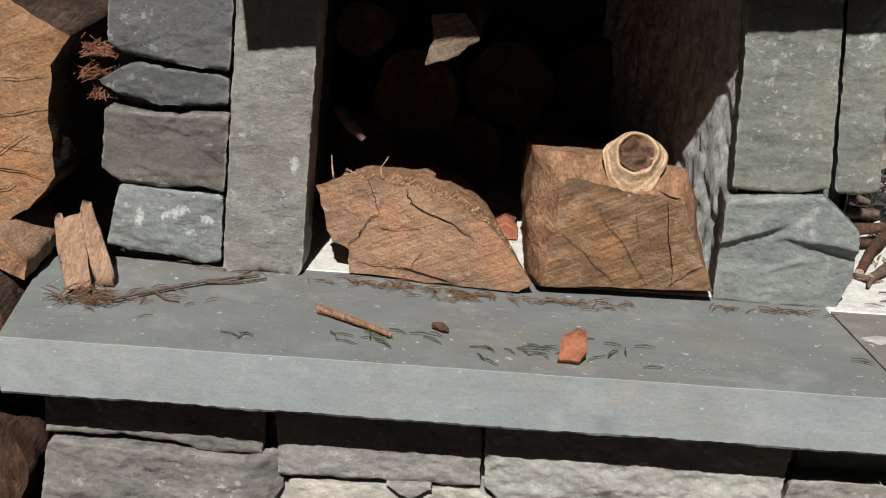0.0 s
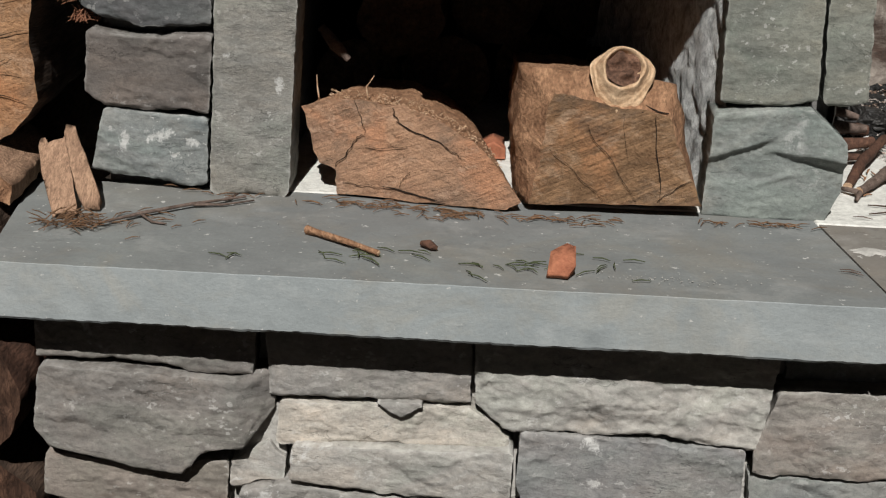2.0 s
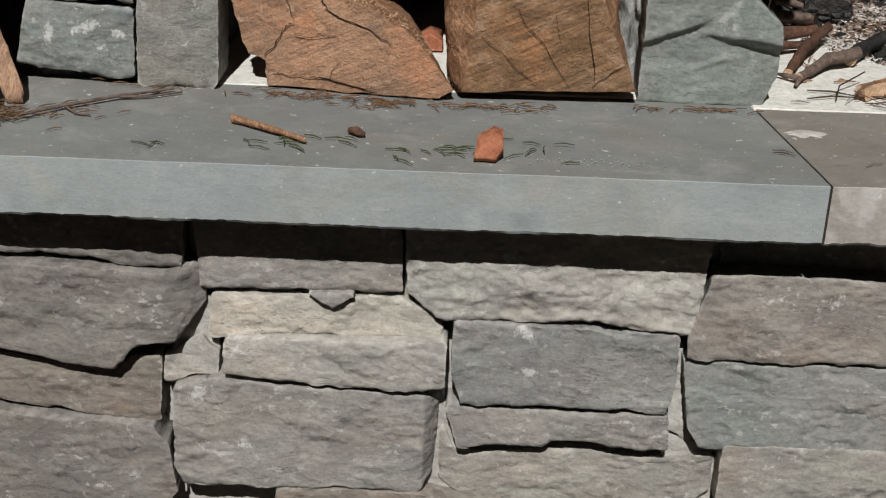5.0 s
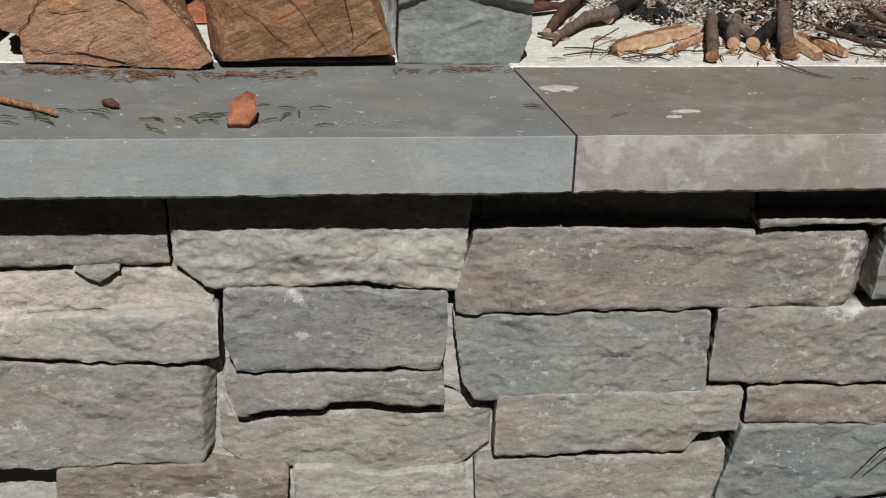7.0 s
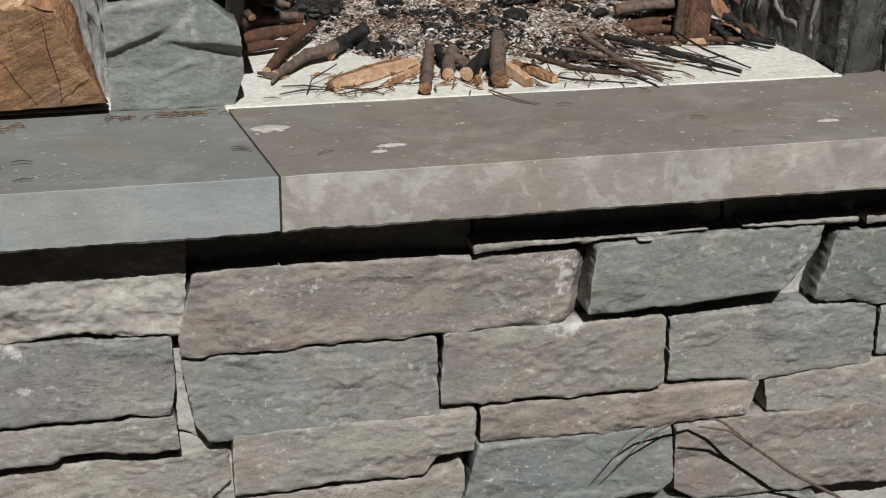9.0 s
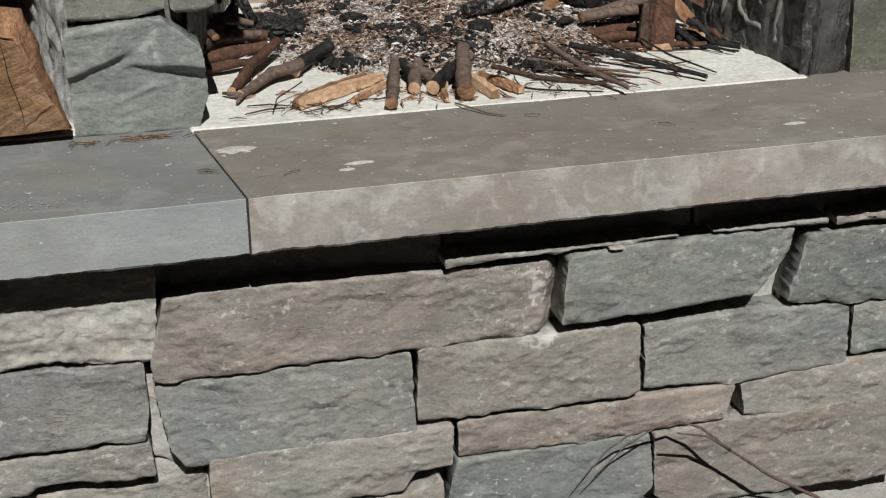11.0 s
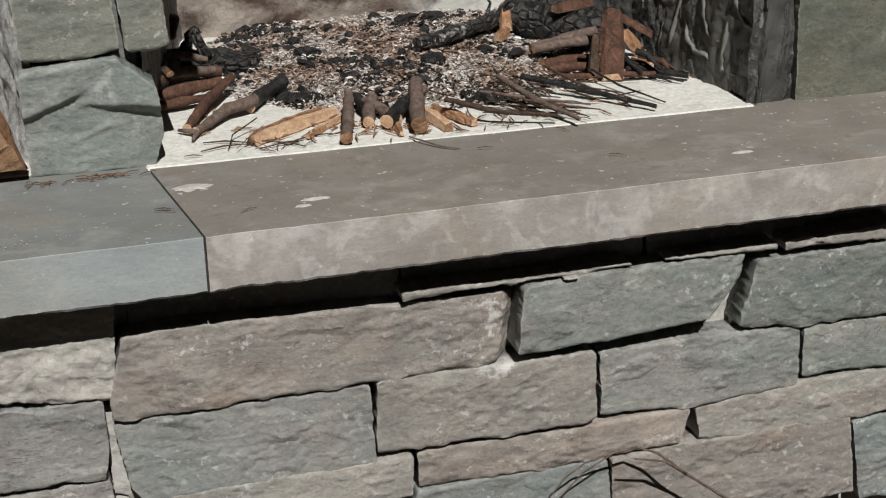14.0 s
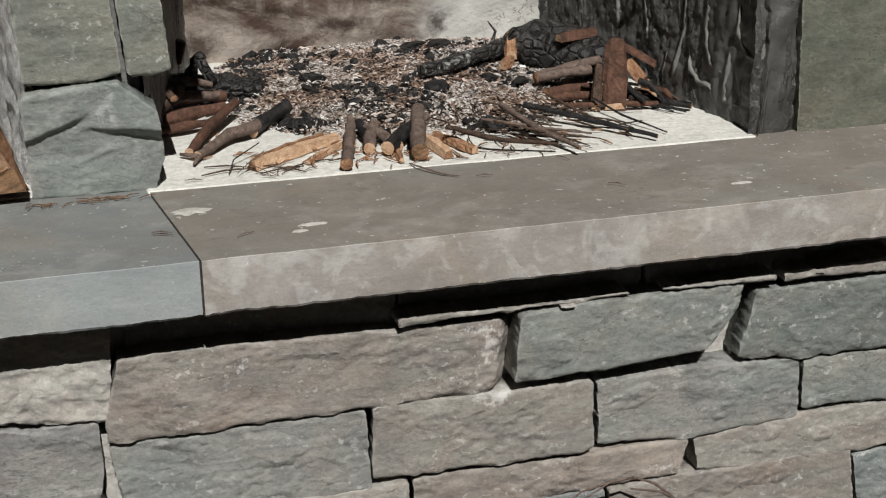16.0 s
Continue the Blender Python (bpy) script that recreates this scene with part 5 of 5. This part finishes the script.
for k in range(11):
    a, turn, l = (rnd.uniform(0.53, 0.64), rnd.uniform(0.355, 0.43)), radians(rnd.uniform(-70, 40)), rnd.uniform(0.03, 0.075)
    b, r, z = (min(0.672, a[0] + l * math.cos(turn)), a[1] + l * math.sin(turn)), rnd.uniform(0.0022, 0.005), F + rnd.uniform(0.004, 0.03)
    stick(((*a, z + 0.008), ((a[0] + b[0]) / 2, (a[1] + b[1]) / 2 + rnd.uniform(-0.006, 0.006), z + 0.005), (*b, max(F + r, z - 0.012))), (r, r * 0.9, r * 0.6), (BARK, CHAR, BARK_RED)[k % 3], BARK_RED,
          "crooked dark stick in the heap by the firebox side", group=FIRE, seed=140 + k, sides=8)
TWIGS = (((0.572, 0.222), (0.535, 0.28), (0.490, 0.385), 0.0065), ((0.462, 0.196), (0.42, 0.25), (0.365, 0.325), 0.007), ((0.440, 0.210), (0.40, 0.255), (0.345, 0.305), 0.0055),
         ((0.655, 0.318), (0.60, 0.345), (0.545, 0.385), 0.006), ((0.640, 0.290), (0.60, 0.30), (0.55, 0.320), 0.003), ((0.500, 0.225), (0.45, 0.262), (0.40, 0.31), 0.0045),
         ((0.595, 0.245), (0.55, 0.285), (0.51, 0.345), 0.0045), ((0.50, 0.255), (0.46, 0.30), (0.40, 0.345), 0.006), ((0.545, 0.25), (0.50, 0.30), (0.455, 0.365), 0.0045),
         ((0.475, 0.212), (0.43, 0.24), (0.39, 0.262), 0.003), ((0.530, 0.235), (0.49, 0.258), (0.44, 0.285), 0.003), ((0.625, 0.275), (0.585, 0.315), (0.56, 0.35), 0.0035),
         ((0.058, 0.238), (0.085, 0.262), (0.120, 0.282), 0.0022), ((0.066, 0.228), (0.075, 0.255), (0.090, 0.270), 0.0018), ((0.610, 0.262), (0.575, 0.265), (0.545, 0.285), 0.0028))
for k, (a, m, b, r) in enumerate(TWIGS):
    if k in (4, 9, 10, 11, 14):
        continue
    r *= 0.85 if k < 3 else 0.5
    turn = radians(20) * math.sin(k * 3.7 + 1)
    b = (a[0] + (b[0] - a[0]) * math.cos(turn) - (b[1] - a[1]) * math.sin(turn), a[1] + (b[0] - a[0]) * math.sin(turn) + (b[1] - a[1]) * math.cos(turn))
    m = ((a[0] + b[0]) / 2 + 0.012 * math.sin(k * 5.1), (a[1] + b[1]) / 2 + 0.010 * math.cos(k * 4.3))
    z = F + r + 0.003 * (k % 3)
    stick(((*a, z), (m[0] + 0.006 * math.sin(k * 2.1), m[1], z + 0.006), (*b, z + 0.014)), (r * 0.45, r * 0.7, r * 0.65), (CHAR, TWIG_BARK, BARK)[k % 3], SPLIT, "thin dry dark twig reaching out of the ashes", "twig", FIRE, 80 + k, 7,
          branches=((((*m, z + 0.004), (m[0] + 0.03, m[1] - 0.035 - 0.01 * (k % 2), z)), (r * 0.7, r * 0.35)),) if k % 2 else ())

stick(((-0.578, 0.330, 0.760), (-0.562, 0.322, 0.745), (-0.545, 0.318, 0.728)), (0.005, 0.008, 0.004), TWIG_BARK, BARK, "broken branch end jutting from the shaded stack", group=STACKED, seed=151, sides=9)

# ---- ashes ----
def ash_height(x, y):
    q = math.hypot((x - 0.355) / 0.30, (y - 0.60) / 0.27)
    return max(0.0, 1 - q ** 2.2) * 0.024 + (0.006 * n3((x, y, 0), 22) + 0.004 * n3((x, y, 0), 60)) * max(0, min(1, (1.05 - q) * 5))


bm = bmesh.new()
sheet(bm, (0.03, 0.300, 0.6005), (0.62, 0, 0), (0, 0.46, 0), 110, 90, lambda p: ash_height(p.x, p.y) - 0.003)
tagged(link("ash_bed", bm, ASH), "heap of white and brown ash with charcoal", "ash", kind="stuff")


def litter(count, seed, keep, size, flat, pull=0.55):
    """Small flakes on the ash heap, kept where keep(x, y) is above a chance."""
    rnd = random.Random(seed)
    bm = bmesh.new()
    for k in range(count):
        a, q = rnd.uniform(0, 2 * math.pi), rnd.random() ** pull
        x, y = 0.352 + 0.30 * q * math.cos(a), 0.575 + 0.265 * q * math.sin(a)
        if y > 0.755 or x > 0.64 or keep(x, y) < rnd.random():
            continue
        l = rnd.uniform(*size) * (2.0 if rnd.random() > 0.94 else 1.0)
        w, th = l * rnd.uniform(0.12, 0.42), l * rnd.uniform(*flat) * 0.8
        m = Matrix.Translation((x, y, 0.6022 + ash_height(x, y) + rnd.uniform(-0.001, 0.003))) @ Euler((rnd.uniform(-0.5, 0.5), rnd.uniform(-0.5, 0.5), rnd.uniform(0, 6.3))).to_matrix().to_4x4()
        v = [bm.verts.new(m @ Vector(p)) for p in ((-l / 2, -w / 2, 0), (l / 2, -w / 3, 0), (l / 3, w / 2, 0), (-l / 2, w / 3, 0), (-l / 4, -w / 4, th), (l / 3, 0, th), (-l / 5, w / 4, th * 0.8))]
        for f in ((0, 1, 5, 4), (1, 2, 5), (2, 3, 6, 5), (3, 0, 4, 6), (4, 5, 6)):
            bm.faces.new([v[i] for i in f])
    return bm


def pale_share(x, y):
    return max(0.0, min(1.0, 0.62 + 1.9 * n3((x, y, 0), 15, 2) + 0.8 * n3((x, y, 0), 40, 3)))


tagged(link("ash_flakes", litter(19000, 5, pale_share, (0.0025, 0.006), (0.12, 0.4)), FLAKES, smooth=False), "scattered flakes of white and grey ash", "ash", kind="stuff")
tagged(link("wood_chips", litter(16000, 6, lambda x, y: 1.1 - pale_share(x, y), (0.004, 0.010), (0.06, 0.2)), CHIPS, smooth=False), "brown chips of half-burnt wood in the ash", "wood chips", kind="stuff")
tagged(link("charcoal_bits", litter(5200, 7, lambda x, y: max(0.04, min(1, 0.05 + 2.6 * n3((x, y, 5), 13, 6))), (0.004, 0.016), (0.2, 0.5), 0.35), CHAR, smooth=False), "small black charcoal bits round the ash", "charcoal", kind="stuff")
rnd = random.Random(9)
for k in range(26):
    a, q = rnd.uniform(0, 2 * math.pi), rnd.random() ** 0.5
    x, y, r = 0.345 + 0.25 * q * math.cos(a), 0.57 + 0.18 * q * math.sin(a), rnd.uniform(0.006, 0.014)
    bm = bmesh.new()
    bmesh.ops.create_icosphere(bm, subdivisions=2, radius=r)
    st = Vector((rnd.uniform(0.8, 1.9), rnd.uniform(0.6, 1.1), rnd.uniform(0.45, 0.8)))
    for v in bm.verts:
        v.co = v.co * (1 + 0.5 * n3(v.co, 1.1 / r, k))
        v.co = Vector((v.co.x * st.x, v.co.y * st.y, v.co.z * st.z))
    ob = tagged(link("charcoal", bm, CHAR, smooth=False), "lump of black charcoal in the ash", "charcoal", "charcoal lumps")
    ob.matrix_world = Matrix.Translation((x, y, 0.603 + ash_height(x, y) + r * 0.3)) @ pose(0, 0, 0, 0, 0, rnd.uniform(0, 360))

# ---- litter on the ledge ----
L = 0.6012
stick(((0.262, 0.218, L + 0.003), (0.272, 0.196, L + 0.004), (0.288, 0.176, L + 0.002), (0.305, 0.163, L + 0.002)), (0.0010, 0.0012, 0.0010, 0.0006), TWIG_BARK, SPLIT, "thin curved dark twig on the brown ledge", "twig", seed=105)
stick(((-0.562, 0.108, L + 0.004), (-0.530, 0.088, L + 0.005), (-0.485, 0.056, L + 0.004)), (0.0042, 0.0034, 0.0026), SPLIT, SPLIT_PALE, "pale peeled twig lying on the ledge", "twig", seed=101)
stick(((-0.768, 0.098, L + 0.004), (-0.735, 0.130, L + 0.004), (-0.69, 0.165, L + 0.004), (-0.640, 0.198, L + 0.003)), (0.0014, 0.0019, 0.0018, 0.0012), TWIG_BARK, SPLIT, "dry grey twig lying on the ledge", "twig", seed=102,
      branches=((((-0.735, 0.130, L + 0.003), (-0.72, 0.115, L + 0.001), (-0.705, 0.112, L + 0.001)), (0.0018, 0.0014, 0.0008)), (((-0.69, 0.165, L + 0.003), (-0.66, 0.172, L + 0.002), (-0.63, 0.19, L + 0.002)), (0.0018, 0.0014, 0.0008)),
                (((-0.66, 0.185, L + 0.003), (-0.65, 0.205, L + 0.003)), (0.002, 0.001))))
stick(((-0.446, 0.088, L + 0.004), (-0.438, 0.083, L + 0.005), (-0.430, 0.079, L + 0.003)), (0.003, 0.0055, 0.002), BARK_RED, SPLIT, "tiny brown bud on the ledge", "twig", seed=103)
chip = [(-0.324, 0.0), (-0.304, -0.002), (-0.297, 0.010), (-0.298, 0.030), (-0.306, 0.034), (-0.321, 0.024)]
bm = bmesh.new()
lower = [Vector((x, 0.026 + 0.75 * v, L + 0.001 + 0.62 * max(0, v))) for x, v in chip]
upper = [p + Vector((0.0, -0.003, 0.0055 + 0.002 * n3(p, 80))) for p in lower]
loft(bm, (lower, upper), 4, 4, 0.001, 90, 2)
bmesh.ops.holes_fill(bm, edges=bm.edges[:])
tagged(link("bark_chip", bm, CHIP), "red-brown chip of bark on the ledge", "chip")


def needles(name, spots, mat, label, seed, size=(0.012, 0.022), r=0.00065):
    """Fallen needles round spots of (x, y, spread x, spread y, count, heading, z)."""
    rnd = random.Random(seed)
    bm = bmesh.new()
    for x, y, sx, sy, count, head, z in spots:
        for k in range(count):
            px, py = x + rnd.gauss(0, sx), y + rnd.gauss(0, sy)
            a = radians(head) + rnd.gauss(0, 0.6)
            l = rnd.uniform(*size) / 2
            d = Vector((math.cos(a), math.sin(a), 0)) * l
            p = Vector((px, py, z + r + rnd.uniform(0, 0.002 + 0.6 * sy * (count > 60))))
            d.z = rnd.gauss(0, 0.4) * l * (count > 60)
            p.z += abs(d.z)
            tube(bm, (p - d, p + Vector((0, 0, 0.001)) + Vector((-d.y, d.x, 0)) * 0.12, p + d), (r * 0.6, r, r * 0.5), 4, 0, k)
    return tagged(link(name, bm, mat), label, "needles", kind="stuff")


needles("green_needles", ((-0.505, 0.055, 0.020, 0.012, 12, -30, L), (-0.345, 0.046, 0.018, 0.008, 12, -15, L), (-0.275, 0.055, 0.022, 0.014, 8, 20, L), (-0.63, 0.034, 0.02, 0.004, 3, 5, L),
                          (-0.385, 0.024, 0.004, 0.006, 2, -70, L), (-0.45, 0.06, 0.01, 0.01, 3, -40, L)),
        GREEN_NEEDLE, "fallen dark green needles on the blue ledge", 1, (0.014, 0.026), 0.0007)
needles("dry_needles", ((-0.50, 0.195, 0.03, 0.008, 45, 0, L), (-0.42, 0.180, 0.03, 0.008, 45, -10, L), (-0.30, 0.180, 0.04, 0.006, 35, 0, L), (-0.795, 0.095, 0.016, 0.010, 80, 10, L), (-0.74, 0.12, 0.03, 0.02, 16, 20, L),
                        (-0.09, 0.195, 0.04, 0.003, 26, 0, L), (-0.65, 0.21, 0.03, 0.006, 8, 10, L)), DRY_NEEDLE, "dry brown needles and bark crumbs on the ledge", 2)
needles("dry_needles", ((0.42, 0.19, 0.01, 0.02, 2, -60, L), (0.33, 0.16, 0.004, 0.004, 1, 5, L), (0.47, 0.09, 0.004, 0.004, 1, -30, L), (0.13, 0.235, 0.06, 0.008, 8, 20, L + 0.001), (0.40, 0.225, 0.10, 0.008, 14, 0, L + 0.001),
                        (-0.03, 0.075, 0.004, 0.004, 2, 5, L), (0.05, 0.05, 0.002, 0.002, 1, 10, L)), TWIG_BARK, "few dark bits of twig on the brown ledge", 3)
needles("dry_needle_tuft", ((-0.820, 0.228, 0.007, 0.008, 120, 60, 0.800), (-0.814, 0.228, 0.009, 0.008, 170, 30, 0.822), (-0.812, 0.228, 0.005, 0.006, 80, 80, 0.778)), TUFT, "tuft of dry brown needles caught in the stones", 4)
rnd = random.Random(8)
bm = bmesh.new()
for k in range(110):
    x, y = (rnd.gauss(-0.21, 0.035), rnd.gauss(0.036, 0.006)) if k < 70 else (rnd.uniform(-0.80, 0.7), rnd.uniform(0.02, 0.2))
    r = rnd.uniform(0.0003, 0.0007)
    g = bmesh.ops.create_icosphere(bm, subdivisions=1, radius=r, matrix=Matrix.Translation((x, y, L + r * 0.5)))
tagged(link("mortar_crumbs", bm, MORTAR), "pale mortar crumbs scattered on the ledge", "crumbs", kind="stuff")

# ---- dead branch before the wall ----
dead = stick(((0.86, 0.03, 0.002), (0.76, 0.022, 0.060), (0.653, 0.014, 0.140), (0.588, 0.010, 0.183), (0.532, 0.010, 0.228), (0.495, 0.012, 0.262), (0.470, 0.016, 0.272)), (0.0034, 0.003, 0.0022, 0.002, 0.0018, 0.0016, 0.0013),
             TWIG_BARK, SPLIT, "thin dead grey branch bent over against the stone wall", "branch", seed=111,
             branches=((((0.470, 0.016, 0.272), (0.440, 0.012, 0.273), (0.405, 0.012, 0.266), (0.380, 0.012, 0.250), (0.352, 0.010, 0.216)), (0.0014, 0.0013, 0.0011, 0.0009, 0.0005)),
                       (((0.440, 0.012, 0.273), (0.400, 0.008, 0.255), (0.365, 0.006, 0.222)), (0.0011, 0.0009, 0.0005)),
                       (((0.532, 0.010, 0.228), (0.50, 0.004, 0.255), (0.46, 0.0, 0.268)), (0.002, 0.0016, 0.001))))


# ---- mortar smears on the brown ledge ----
for k, (x, y, sx, sy) in enumerate(((0.006, 0.140, 0.020, 0.010), (0.122, 0.066, 0.014, 0.004), (0.60, 0.060, 0.012, 0.003), (0.105, 0.050, 0.008, 0.003))):
    bm = bmesh.new()
    hub = bm.verts.new((x, y, L + 0.0012))
    rim = []
    for i in range(40):
        a = 2 * math.pi * i / 40
        q = 1 + 0.55 * n3((math.cos(a) * 1.5, math.sin(a) * 1.5, k * 3.0), 1.4, k)
        rim.append(bm.verts.new((x + sx * q * math.cos(a), y + sy * q * math.sin(a), L - 0.0012)))
    inner = [bm.verts.new(hub.co.lerp(v.co, 0.75) + Vector((0, 0, 0.0010))) for v in rim]
    for i in range(40):
        j = (i + 1) % 40
        bm.faces.new((rim[i], rim[j], inner[j], inner[i]))
        bm.faces.new((inner[i], inner[j], hub))
    tagged(link("mortar_smear", bm, MORTAR), "thin pale smear of mortar on the brown ledge", "mortar", "mortar smears")

needles("wood_splinters", ((0.16, 0.275, 0.035, 0.022, 26, 40, 0.6022), (0.25, 0.255, 0.03, 0.018, 26, 80, 0.6022), (0.36, 0.250, 0.04, 0.02, 12, 110, 0.6022), (0.52, 0.27, 0.05, 0.03, 8, 130, 0.6022), (0.06, 0.36, 0.02, 0.03, 12, 50, 0.6022)),
        SPLIT, "loose brown splinters of wood on the firebox floor", 12, (0.008, 0.028), 0.0012)
needles("dark_twiglets", ((0.42, 0.28, 0.030, 0.022, 34, 125, 0.604), (0.48, 0.36, 0.04, 0.02, 26, 150, 0.606), (0.55, 0.30, 0.03, 0.03, 8, 145, 0.604), (0.12, 0.25, 0.04, 0.012, 8, 20, 0.6022), (0.40, 0.40, 0.06, 0.03, 30, 100, 0.612)), BARK, "fine dark dry twigs round the ashes", 13, (0.02, 0.06), 0.0011)
